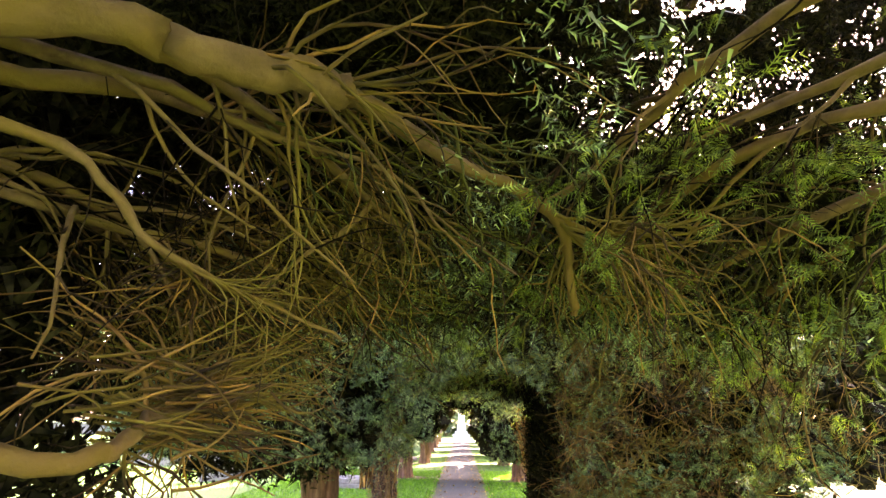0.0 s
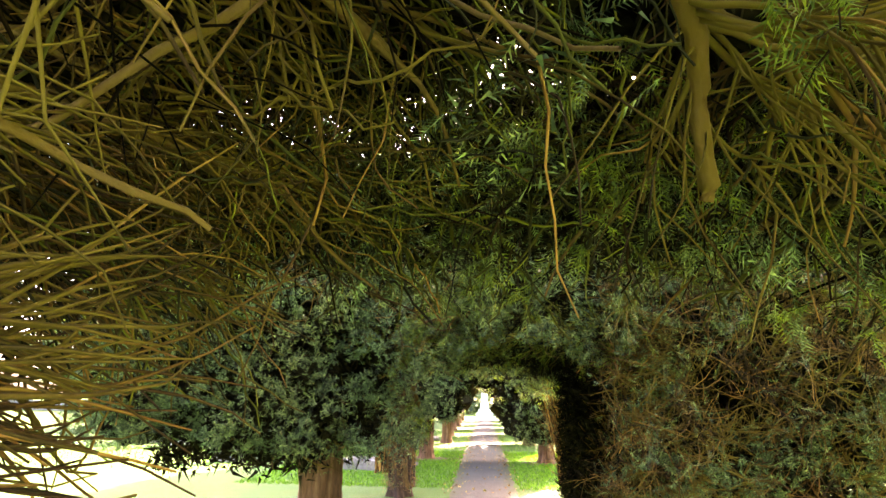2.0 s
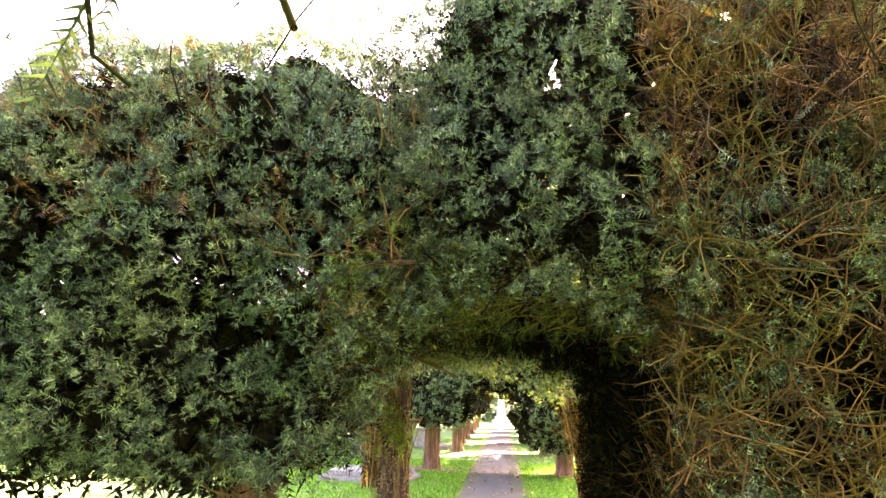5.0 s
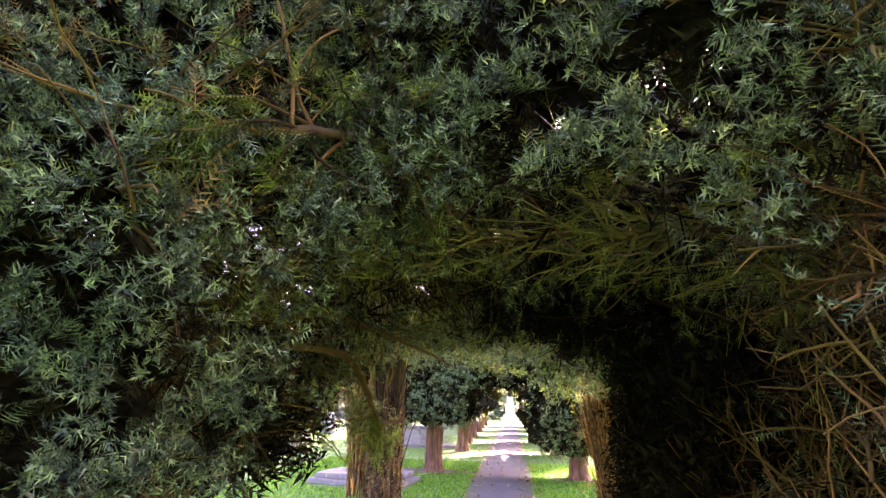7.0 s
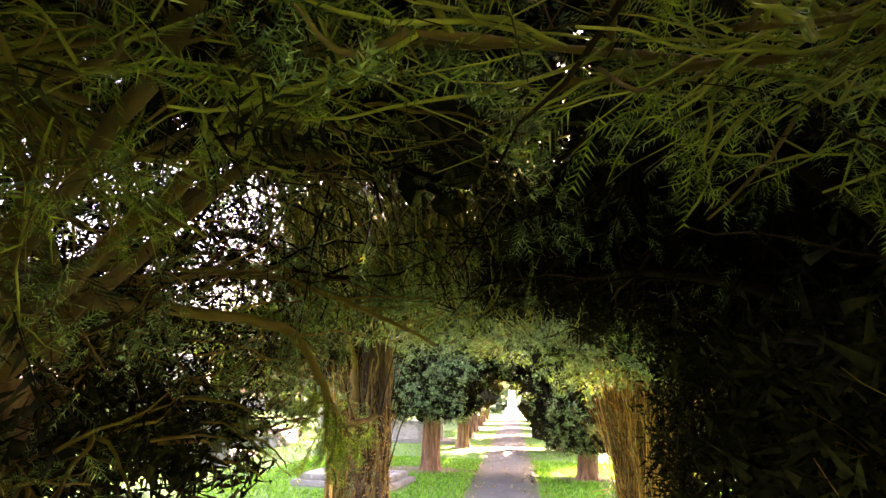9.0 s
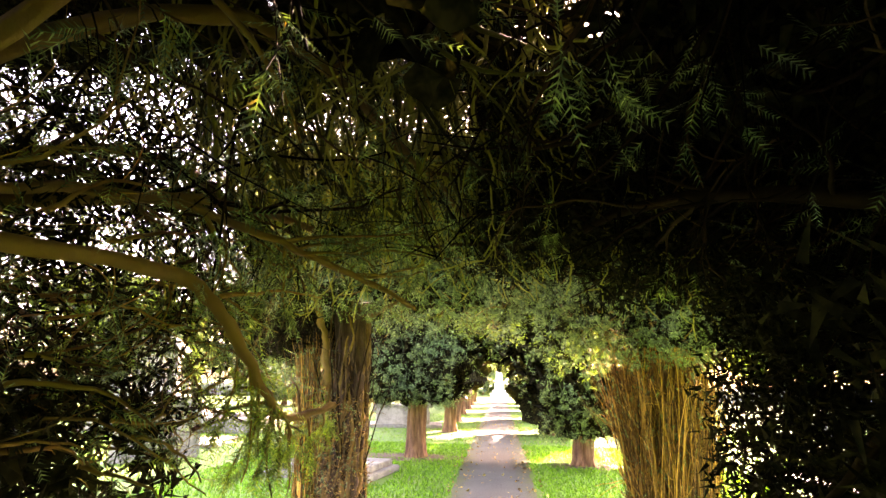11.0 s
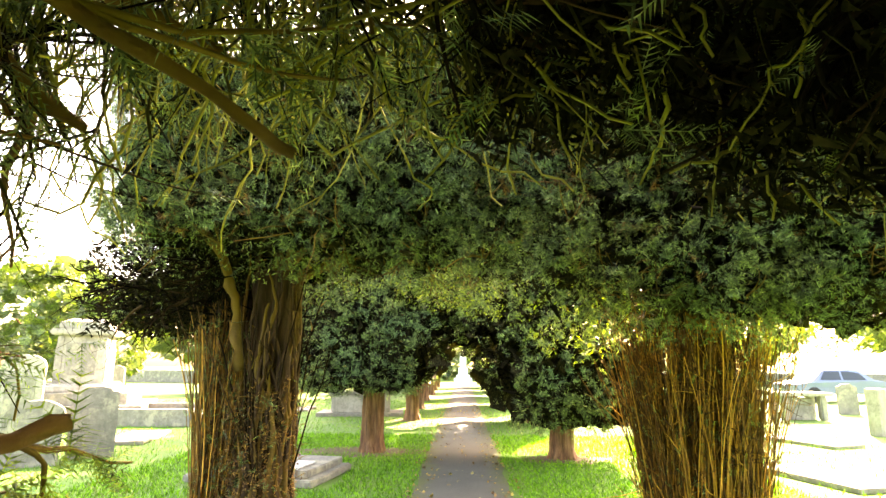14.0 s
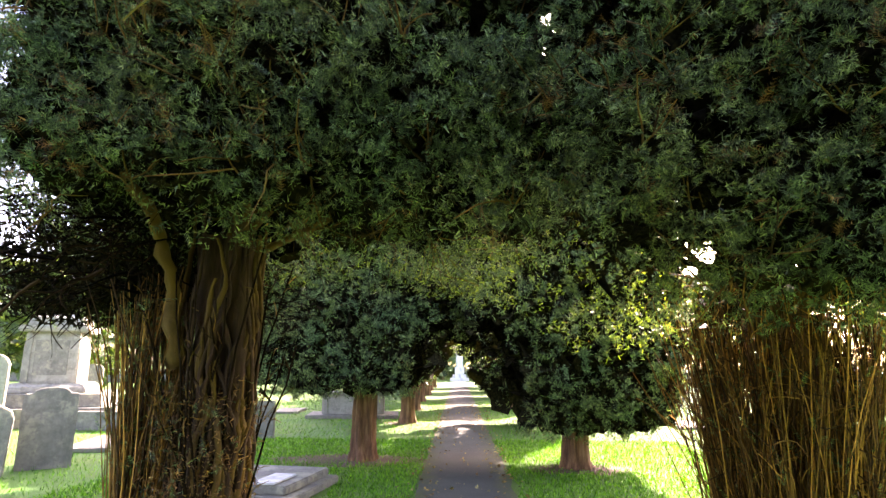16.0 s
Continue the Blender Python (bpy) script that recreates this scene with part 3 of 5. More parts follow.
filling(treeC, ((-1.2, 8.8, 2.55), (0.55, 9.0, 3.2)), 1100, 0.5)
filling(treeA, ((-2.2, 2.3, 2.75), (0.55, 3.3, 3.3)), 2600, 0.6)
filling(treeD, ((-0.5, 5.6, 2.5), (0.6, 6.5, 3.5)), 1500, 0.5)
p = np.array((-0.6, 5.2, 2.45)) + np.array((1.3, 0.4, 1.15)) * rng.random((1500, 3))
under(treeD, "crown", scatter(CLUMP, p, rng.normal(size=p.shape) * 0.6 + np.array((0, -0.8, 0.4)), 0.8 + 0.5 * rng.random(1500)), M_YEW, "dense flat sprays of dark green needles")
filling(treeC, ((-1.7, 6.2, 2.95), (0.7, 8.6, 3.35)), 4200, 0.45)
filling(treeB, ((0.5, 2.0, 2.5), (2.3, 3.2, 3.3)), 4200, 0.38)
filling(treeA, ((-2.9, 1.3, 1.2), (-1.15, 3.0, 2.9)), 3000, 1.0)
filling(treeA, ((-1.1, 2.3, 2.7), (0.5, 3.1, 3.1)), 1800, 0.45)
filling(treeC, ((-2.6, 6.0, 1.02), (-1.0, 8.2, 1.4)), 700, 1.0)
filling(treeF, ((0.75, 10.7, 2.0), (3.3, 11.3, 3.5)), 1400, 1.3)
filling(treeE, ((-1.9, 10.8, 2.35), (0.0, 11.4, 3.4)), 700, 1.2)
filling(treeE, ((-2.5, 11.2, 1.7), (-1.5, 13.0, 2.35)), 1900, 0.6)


def curtain(tree, head, box, count, twigs, length, thick, material, span, fall=0.9, down=0.55, singles=0, kids=0.28):
    """Bare strands under a crown that sweep away from the tree's head and droop."""
    lo, hi = np.array(box[0]), np.array(box[1])
    s = lo + (hi - lo) * rng.random((count, 3))
    way = unit(s - np.array(head)) * (1, 1, 0.2) + np.array((0, 0, -down)) + rng.normal(size=(count, 3)) * 0.16
    p = grow(s, way, length * (0.5 + 0.8 * rng.random(count)), 9, 0.7, fall, 0.22)
    p = p[clear_of_walk(p, *span)]
    k = shoots(p, twigs, kids, 0.55, 5, fall, 0.15, 0.28)
    k = k[clear_of_walk(k, *span)]
    r = taper(len(p), 9, thick * (0.45 + 0.9 * rng.random(len(p))), thick * 0.3)
    for i in range(min(singles, len(p))):
        under(tree, "branch", tubes(p[i:i + 1], r[i:i + 1], 5), material, smooth=True)
    under(tree, "twig_tangle", join(tubes(p[singles:], r[singles:], 4), tubes(k, taper(len(k), 5, thick * (0.22 + 0.25 * rng.random(len(k))), thick * 0.13), 3)), material, "drooping bare twigs", "stuff", True)
    return p, k


def strands(tree, box, count, length, thick, material, span, way=(0, 0, -1), spread=0.16, singles=60):
    """Long wavy shoots that hang almost straight down."""
    lo, hi = np.array(box[0]), np.array(box[1])
    s = lo + (hi - lo) * rng.random((count, 3))
    p = grow(s, np.array(way) + rng.normal(size=(count, 3)) * spread, length * (0.5 + 0.8 * rng.random(count)), 14, 0.5, 0.5, 0.22)
    p[:, 1:] += rng.normal(size=p[:, 1:].shape) * 0.0065
    p = p[clear_of_walk(p, *span)]
    r = taper(len(p), 14, thick * (0.5 + 0.8 * rng.random(len(p))), thick * 0.45)
    for i in range(min(singles, len(p))):
        under(tree, "branch", tubes(p[i:i + 1], r[i:i + 1], 5), material, smooth=True)
    k = shoots(p, count, 0.16, 0.5, 6, 0.9, 0.3, 0.2)
    k = k[clear_of_walk(k, *span)]
    under(tree, "twig_tangle", join(tubes(p[singles:], r[singles:], 3), tubes(k, taper(len(k), 6, thick * 0.4, thick * 0.2), 3)), material, "long hanging mossy strands", "stuff", True)
    return p


# bare interior of the first pair
S0 = (1.5, 3.2)
l0 = reach_out(treeA, [(0.0, 2.3, 2.1), (-0.3, 2.6, 2.0), (-0.75, 2.75, 1.9), (0.2, 1.5, 2.5), (-0.3, 1.9, 2.25), (-0.9, 2.1, 2.1)], 0.032, 0.010, (-1.8, 0.95, 2.0), 0.3)
a0, b0 = brush(treeA, l0, 80, 350, 0.55, 0.36, 0.0085, 0.6, M_LIMB, M_DEAD_SHADE, singles=50, lo=0.35, span=S0)
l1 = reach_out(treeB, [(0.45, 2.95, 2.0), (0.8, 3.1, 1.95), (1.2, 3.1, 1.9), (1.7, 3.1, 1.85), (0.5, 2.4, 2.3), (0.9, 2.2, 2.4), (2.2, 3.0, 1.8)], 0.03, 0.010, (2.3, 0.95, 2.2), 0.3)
a1, b1 = brush(treeB, l1, 80, 350, 0.55, 0.36, 0.008, 0.6, M_LIMB, M_DEAD_SHADE, singles=40, lo=0.35, span=S0)
under(treeB, "green_spray", tips(b1, FINE, 2200, 1.0), M_BRIGHT, "fresh green sprays", "stuff")
# strands under the first pair: combed to the east on one side, straight in the middle, swept back on the other
strands(treeA, ((-0.9, 2.2, 1.98), (-0.3, 2.8, 2.35)), 330, 0.55, 0.0042, M_TWIG, S0, (0.75, 0.45, -0.45), 0.2)
strands(treeA, ((-0.5, 2.3, 2.15), (0.25, 3.0, 2.7)), 240, 0.55, 0.0042, M_MOSSY, S0, (0.15, 0.1, -1))
strands(treeA, ((-0.5, 1.8, 2.2), (0.1, 2.6, 2.6)), 110, 0.6, 0.005, M_MOSSY, S0, (0.8, 0.4, -0.35))
strands(treeB, ((0.25, 2.2, 2.15), (2.0, 3.1, 2.8)), 330, 0.6, 0.0048, M_MOSSY, S0, (-0.35, 0.25, -1))
strands(treeB, ((0.0, 2.5, 2.1), (1.9, 3.3, 2.7)), 160, 0.55, 0.005, M_DEAD_SHADE, S0, (-0.2, 0.2, -1))
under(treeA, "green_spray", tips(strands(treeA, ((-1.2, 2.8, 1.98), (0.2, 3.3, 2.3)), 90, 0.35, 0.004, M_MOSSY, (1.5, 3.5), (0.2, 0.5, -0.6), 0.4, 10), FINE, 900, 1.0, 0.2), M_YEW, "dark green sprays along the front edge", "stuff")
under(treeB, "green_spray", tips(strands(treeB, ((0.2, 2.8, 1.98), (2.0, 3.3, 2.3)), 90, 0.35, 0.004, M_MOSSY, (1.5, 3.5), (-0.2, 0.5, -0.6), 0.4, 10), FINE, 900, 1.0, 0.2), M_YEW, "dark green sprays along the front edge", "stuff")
strands(treeB, ((0.3, 2.5, 1.98), (2.0, 3.15, 2.4)), 110, 0.5, 0.0075, M_MOSSY, (1.5, 3.3), (-0.5, 0.3, -0.5), 0.25, 40)
strands(treeA, ((-1.3, 2.5, 1.98), (0.2, 3.15, 2.4)), 110, 0.5, 0.007, M_MOSSY, (1.5, 3.3), (0.5, 0.3, -0.5), 0.25, 40)
# thick leaning limb of the first tree, sawn off at its middle, and a low one
for pts, r0, r1 in ((((-1.7, 1.0, 2.0), (-0.78, 1.4, 2.3), (-0.40, 1.6, 2.3), (-0.14, 1.76, 2.34)), 0.056, 0.044),
                    (((-0.2, 1.72, 2.35), (0.12, 1.95, 2.23), (0.45, 2.2, 2.14), (0.52, 2.36, 1.86)), 0.028, 0.013),
                    (((0.44, 2.19, 2.15), (0.57, 2.26, 2.12), (0.66, 2.3, 2.1)), 0.012, 0.006),
                    (((-1.8, 1.0, 1.7), (-0.66, 1.5, 1.45), (-0.56, 1.8, 1.51), (-0.56, 2.05, 1.62)), 0.034, 0.004),
                    (((-1.8, 1.0, 2.0), (-0.94, 1.6, 2.3), (-0.58, 2.0, 2.4), (-0.1, 2.3, 2.3)), 0.036, 0.016),
                    (((-1.7, 1.0, 2.05), (-0.81, 1.5, 2.1), (-0.55, 1.75, 1.89), (-0.2, 2.1, 1.74)), 0.022, 0.003)):
    lv, lf, path = limb(pts, r0, r1, 10, 26, 0.07)
    under(treeA, "limb", (lv, lf), M_LIMB, "peeling orange-brown limb", smooth=True)
    tw = shoots(path[None], 30, 0.45, 0.35, 8, 0.6, 0.6, 0.2)
    tw = tw[clear_of_walk(tw, *S0) | ((tw[..., 0] < -0.45) & (tw[..., 1] > 1.75)).all(axis=1)]
    tw2 = shoots(tw, 80, 0.28, 0.5, 6, 0.6, 0.2, 0.2)
    under(treeA, "twig_tangle", join(tubes(tw, taper(len(tw), 8, 0.007, 0.0025), 5), tubes(tw2, taper(len(tw2), 6, 0.0035, 0.0015), 3)), M_TWIG, "crooked bare twigs", "stuff", True)
sag = grow(np.array((-1.15, 2.1, 1.72)) + np.array((0.6, 0.8, 0.35)) * rng.random((420, 3)), np.array((0.5, 0.45, -0.3)) + rng.normal(size=(420, 3)) * 0.2, 0.25 + 0.3 * rng.random(420), 10, 0.4, 0.2, 0.2)
sag = sag[((sag[..., 0] < -0.26) & (sag[..., 2] > 1.46) & (sag[..., 1] < 3.2)).all(axis=1)]
half = len(sag) // 3
under(treeA, "twig_tangle", tubes(sag[half:], taper(len(sag) - half, 10, 0.0042, 0.0018), 3), M_TWIG, "brown twigs combed along the low edge", "stuff", True)
under(treeA, "twig_tangle", tubes(sag[:half], taper(half, 10, 0.004, 0.0018), 3), M_MOSSY, "mossy twigs along the low edge", "stuff", True)
lowb = grow(np.array((-0.58, 1.85, 1.54)) + rng.normal(size=(140, 3)) * (0.1, 0.12, 0.05), np.array((0.5, 1.0, 0.1)) + rng.normal(size=(140, 3)) * 0.28, 0.25 + 0.4 * rng.random(140), 7, 0.4, 0.0, 0.15)
lowb = lowb[((lowb[..., 0] < -0.22) & (lowb[..., 1] < 2.7)).all(axis=1)]
under(treeA, "twig_tangle", tubes(lowb, taper(len(lowb), 7, 0.0042, 0.0016), 4), M_TWIG, "dead brown twigs in a bundle", "stuff", True)

# bare interior of the second pair: front rim, back rim, sides
S1 = (5.15, 8.75)
l2 = reach_out(treeC, [(-0.1, 5.5, 2.1), (-0.7, 5.5, 1.9), (-1.2, 5.5, 1.6), (0.1, 8.1, 2.1), (-0.3, 8.3, 2.0), (-0.6, 8.4, 1.9), (-1.0, 8.4, 1.7), (-1.5, 8.4, 1.5), (0.0, 7.0, 2.4), (-2.6, 7.6, 1.9), (-2.6, 6.2, 1.8)], 0.03, 0.010, (-1.3, 6.7, 1.7), 0.35)
a2, b2 = brush(treeC, l2, 180, 900, 0.6, 0.36, 0.0085, 0.5, M_TWIG, M_DEAD_SHADE, singles=40, lo=0.3, span=S1)
curtain(treeC, (-1.6, 6.2, 2.4), ((-1.6, 7.2, 1.9), (0.3, 8.3, 2.8)), 80, 250, 0.65, 0.0085, M_MOSSY, S1, 1.3, singles=70)
curtain(treeC, (-1.3, 7.2, 2.0), ((-1.6, 5.4, 1.8), (0.1, 6.6, 2.6)), 200, 700, 0.5, 0.0075, M_TWIG, S1, 0.8, 0.3, 30)
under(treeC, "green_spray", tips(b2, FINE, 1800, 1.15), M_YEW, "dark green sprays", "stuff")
hs, hk = curtain(treeC, (-0.6, 6.0, 2.5), ((-0.95, 7.6, 2.15), (0.2, 8.5, 2.7)), 120, 400, 0.6, 0.008, M_MOSSY, S1, 1.8, 0.9, singles=40)
under(treeC, "green_spray", tips(hk, FINE, 1100, 1.0, 0.2), M_YEW, "dark green sprays", "stuff")
strands(treeC, ((-1.2, 8.15, 2.4), (0.45, 8.85, 2.95)), 560, 0.7, 0.0062, M_LIT_STRAND, (5.15, 9.2))
strands(treeC, ((-1.3, 7.4, 2.5), (0.4, 8.4, 3.0)), 130, 0.7, 0.007, M_LIT_STRAND, (5.15, 9.0))
strands(treeD, ((0.3, 8.0, 2.0), (2.0, 8.75, 2.5)), 150, 0.45, 0.006, M_LIT_STRAND, (5.15, 9.2), (-0.2, 0.3, -1), 0.3)
l3 = reach_out(treeD, [(0.4, 5.5, 2.1), (0.9, 5.4, 1.95), (1.4, 5.3, 1.7), (0.4, 8.2, 2.0), (0.9, 8.35, 1.9), (1.4, 8.4, 1.7), (2.0, 8.4, 1.6), (1.0, 6.0, 1.2), (1.0, 7.8, 1.0), (0.5, 7.0, 2.4)], 0.032, 0.010, (2.0, 6.9, 1.7), 0.3, M_DEAD_SHADE)
a3, b3 = brush(treeD, l3, 180, 800, 0.6, 0.36, 0.0085, 0.3, M_DEAD_SHADE, M_DEAD_SHADE, singles=40, lo=0.3, span=S1)
curtain(treeD, (2.4, 6.4, 2.4), ((0.3, 7.2, 1.9), (1.9, 8.3, 2.6)), 180, 400, 0.6, 0.008, M_DEAD_SHADE, S1, 0.9, singles=40)
under(treeD, "green_spray", tips(b3, FINE, 1500, 1.15), M_YEW, "dark green sprays", "stuff")
for pts, r0, r1 in ((((-1.2, 6.6, 1.75), (-0.74, 7.4, 1.76), (-0.6, 7.6, 1.64), (-0.54, 7.8, 1.42), (-0.53, 8.0, 1.33), (-0.42, 8.2, 1.37)), 0.026, 0.012),
                    (((-1.2, 6.8, 1.8), (-0.8, 7.45, 1.98), (-0.36, 7.85, 1.86), (-0.1, 8.13, 1.74)), 0.019, 0.008),
                    (((-1.2, 6.6, 1.8), (-0.1, 5.75, 2.1), (0.0, 5.35, 2.1), (-0.25, 5.1, 2.02)), 0.024, 0.009)):
    lv, lf, path = limb(pts, r0, r1, 9, 30, 0.07)
    under(treeC, "limb", (lv, lf), M_LIMB, "bare curving brown limb", smooth=True)
    tw = shoots(path[None], 50, 0.35, 0.6, 8, 0.4, 0.4)
    tw = tw[clear_of_walk(tw, 4.9, 9.0) | (tw[..., 0] < -0.45).all(axis=1)]
    under(treeC, "twig_tangle", tubes(tw, taper(len(tw), 8, 0.006, 0.0022), 4), M_TWIG, "crooked bare twigs", "stuff", True)
    under(treeC, "green_spray", tips(tw, FINE, 160 if r1 < 0.0085 else 400, 1.1, 0.3), M_YEW if r1 < 0.0085 else M_BRIGHT, "fresh green sprays", "stuff")

curtain(treeD, (2.6, 6.9, 1.2), ((1.15, 5.4, 0.5), (2.0, 8.2, 1.7)), 320, 700, 0.55, 0.008, M_DEAD_SHADE, S1, 0.2, 0.0, 40)
curtain(treeD, (2.6, 6.0, 1.3), ((0.95, 5.3, 0.6), (1.5, 6.2, 1.4)), 200, 600, 0.4, 0.007, M_TWIG, (5.1, 6.6), 0.2, 0.0, 20)
p7, k7 = curtain(treeC, (-2.2, 6.6, 1.4), ((-2.0, 5.8, 1.15), (-0.75, 8.4, 1.95)), 300, 900, 0.45, 0.008, M_TWIG, S1, 0.3, 0.0, 30)
under(treeC, "green_spray", tips(k7, FINE, 2200, 1.1, 0.1), M_YEW, "dark green sprays", "stuff")
lows = shoots(l2[5:], 260, 0.7, 0.9, 8, 0.4, 0.3)
under(treeC, "green_spray", tips(lows[(lows[..., 0] < -0.7).all(axis=1)], FINE, 900, 1.2, 0.1), M_BRIGHT, "fresh green sprays", "stuff")

# low limbs under the front edge, their twigs and sprays coloured as if lit
l8 = reach_out(treeD, [(0.15, 5.75, 1.94), (0.6, 5.8, 1.95), (1.1, 5.8, 1.98), (1.7, 5.75, 2.0), (0.4, 6.0, 2.0), (1.4, 6.1, 2.15)], 0.013, 0.006, (2.0, 6.7, 2.1), 0.15)
a8, b8 = brush(treeD, l8, 120, 400, 0.4, 0.26, 0.007, 0.3, M_LIMB, M_LIT_STRAND, singles=20, lo=0.45, span=(5.1, 6.6))
under(treeD, "green_spray", tips(b8, FINE, 1400, 1.0, 0.3), M_BRIGHT, "fresh green sprays", "stuff")
l9 = reach_out(treeC, [(-1.3, 5.7, 1.9), (-0.8, 5.75, 1.92), (-0.3, 5.8, 1.95), (-0.1, 6.05, 2.02), (-0.6, 6.1, 2.0)], 0.015, 0.007, (-1.3, 6.5, 1.9), 0.15)
a9, b9 = brush(treeC, l9, 110, 400, 0.4, 0.26, 0.007, 0.3, M_LIMB, M_LIT_STRAND, singles=20, lo=0.45, span=(5.1, 6.6))
under(treeC, "green_spray", tips(b9, FINE, 900, 1.0, 0.3), M_BRIGHT, "fresh green sprays", "stuff")

# bare twigs and rusty sprays on the clipped fronts
for tree, crown, face, count, rust in ((treeD, C1R, (0.9, 2.6, 0.75, 3.2), 950, 2400), (treeC, C1L, (-2.6, 0.3, 1.8, 3.2), 200, 300), (treeE, C2L, (-1.9, 0.5, 2.0, 3.4), 160, 200), (treeF, C2R, (0.1, 3.0, 1.65, 3.4), 160, 200)):
    p, nrm = crown.face(count, *face, 0.05, 0.07)
    tw = grow(p - nrm * 0.05, nrm * 0.5 + np.array((0, 0, 0.5)) + rng.normal(size=p.shape) * 0.6, 0.12 + 0.22 * rng.random(len(p)), 6, 0.5, 0.0, 0.15)
    tw2 = shoots(tw, count, 0.12, 0.6, 5, 0.0, 0.2)
    keep = ~tunnel(tw[:, -1], 0.66, 1.85, 0.32)
    tw = tw[keep & (tw[:, :, 1].min(axis=1) > p[keep.argmax(), 1] - 0.6)]
    under(tree, "twig_tangle", join(tubes(tw, taper(len(tw), 6, 0.0045, 0.002), 4), tubes(tw2, taper(len(tw2), 5, 0.0022, 0.0012), 3)), M_TWIG, "bare twigs standing out of the clipped front", "stuff", True)
    under(tree, "rusty_spray", leaves(crown, FINE, rust * 2, 1.1, 0.08, lumps=0.07, holes=-0.3, face=face, wide=0.66, high=1.85, x0=0.32, seed=2.0), M_RUST, "dead rust-brown sprays", "stuff")

p, nrm = C1R.face(1900, 0.98, 3.2, 0.5, 3.3, 0.16, 0.07)
p = p[~tunnel(p, 0.7, 1.9, 0.34)]
tw = grow(p, rng.normal(size=p.shape) * 0.55 + np.array((-0.1, -0.45, 0.45)), 0.2 + 0.3 * rng.random(len(p)), 7, 0.6, 0.2, 0.2)
tw2 = shoots(tw, 2200, 0.14, 0.6, 5, 0.0, 0.2)
under(treeD, "twig_tangle", join(tubes(tw, taper(len(tw), 7, 0.0035, 0.0016), 4), tubes(tw2, taper(len(tw2), 5, 0.002, 0.001), 3)), M_TWIG, "bare brown twigs on the clipped front", "stuff", True)
under(treeD, "green_spray", tips(tw2, FINE, 1500, 1.0, 0.3), M_YEW, "dark green sprays", "stuff")

n = 1100
p = np.stack((1.14 + np.abs(rng.normal(size=n)) * 0.12, rng.uniform(5.0, 7.0, n), rng.uniform(0.45, 2.0, n)), axis=1)
p = p[(p[:, 2] < 1.35) | (p[:, 1] < 6.0)]
tw = grow(p, rng.normal(size=p.shape) * 0.5 + np.array((-0.15, -0.7, 0.35)), 0.2 + 0.3 * rng.random(len(p)), 7, 0.6, 0.1, 0.22)
tw = tw[(tw[..., 0] > 0.88).all(axis=1) & (tw[..., 1] > 4.85).all(axis=1)]
tw2 = shoots(tw, 1500, 0.14, 0.6, 5, 0.0, 0.2)
tw2 = tw2[(tw2[..., 0] > 0.82).all(axis=1)]
under(treeD, "twig_tangle", join(tubes(tw, taper(len(tw), 7, 0.0035, 0.0016), 4), tubes(tw2, taper(len(tw2), 5, 0.002, 0.001), 3)), M_TWIG, "bare brown twigs lining the tunnel", "stuff", True)
under(treeD, "green_spray", tips(tw2[tw2[:, 0, 1] < 6.2], FINE, 420, 1.0, 0.3), M_YEW, "dark green sprays", "stuff")
under(treeD, "rusty_spray", tips(tw2[tw2[:, 0, 1] < 5.8], FINE, 120, 1.0, 0.3), M_RUST, "dead rust-brown sprays", "stuff")

# third pair
a4, b4 = brush(treeE, P2L, 200, 1900, 0.6, 0.35, 0.009, 0.2, M_LIMB, M_TWIG, singles=24, span=(10.5, 13.5))
a5, b5 = brush(treeF, P2R, 160, 1300, 0.6, 0.35, 0.009, 0.3, M_LIMB, M_TWIG, singles=24, span=(10.5, 13.5))


def sheaf(tree, x, y, r, count, singles, z0, z1, arc=(0, 6.283), flare=0.07, material=M_SHOOT, thick=0.0065, bend=0.12, kink=0.05):
    """A skirt of thin shoots that rise round a trunk."""
    a = arc[0] + (arc[1] - arc[0]) * rng.random(count)
    q = r * (0.75 + 0.3 * rng.random(count))
    s = np.stack((x + np.cos(a) * q, y + np.sin(a) * q, z0 + rng.random(count) ** 2 * (z1 - z0) * 0.55), axis=1)
    w = np.stack((np.cos(a) * flare, np.sin(a) * flare, np.ones(count)), axis=1) + rng.normal(size=(count, 3)) * 0.04
    p = grow(s, w, (z1 - s[:, 2]) * (0.75 + 0.35 * rng.random(count)), 8, bend, -0.1, kink)
    rr = taper(count, 8, thick * (0.5 + 0.8 * rng.random(count)), thick * 0.4)
    for i in range(singles):
        under(tree, "shoot", tubes(p[i:i + 1], rr[i:i + 1], 3), material, smooth=True)
    under(tree, "shoot_tangle", tubes(p[singles:], rr[singles:], 3), material, "thin upright orange-brown shoots", "stuff", True)
    return p


s1 = sheaf(treeF, 1.7, 11.4, 0.34, 1000, 150, 0.05, 1.72, flare=0.06, thick=0.005)
under(treeF, "side_twig_tangle", tubes(shoots(s1, 1100, 0.25, 0.8, 6, 0.1, 0.0), taper(1100, 6, 0.0035, 0.0016), 3), M_SHOOT, "crossing brown twigs", "stuff")
low = s1[(s1[:, 0, 2] < 0.6)]
under(treeF, "green_spray", tips(low, MID, 1800, 0.9, 0.0), M_YEW, "dark green sprays low on the sheaf", "stuff")
s2 = sheaf(treeE, -1.54, 11.33, 0.12, 220, 60, 0.35, 1.8, (0, 6.283), 0.0, bend=0.05, kink=0.05)
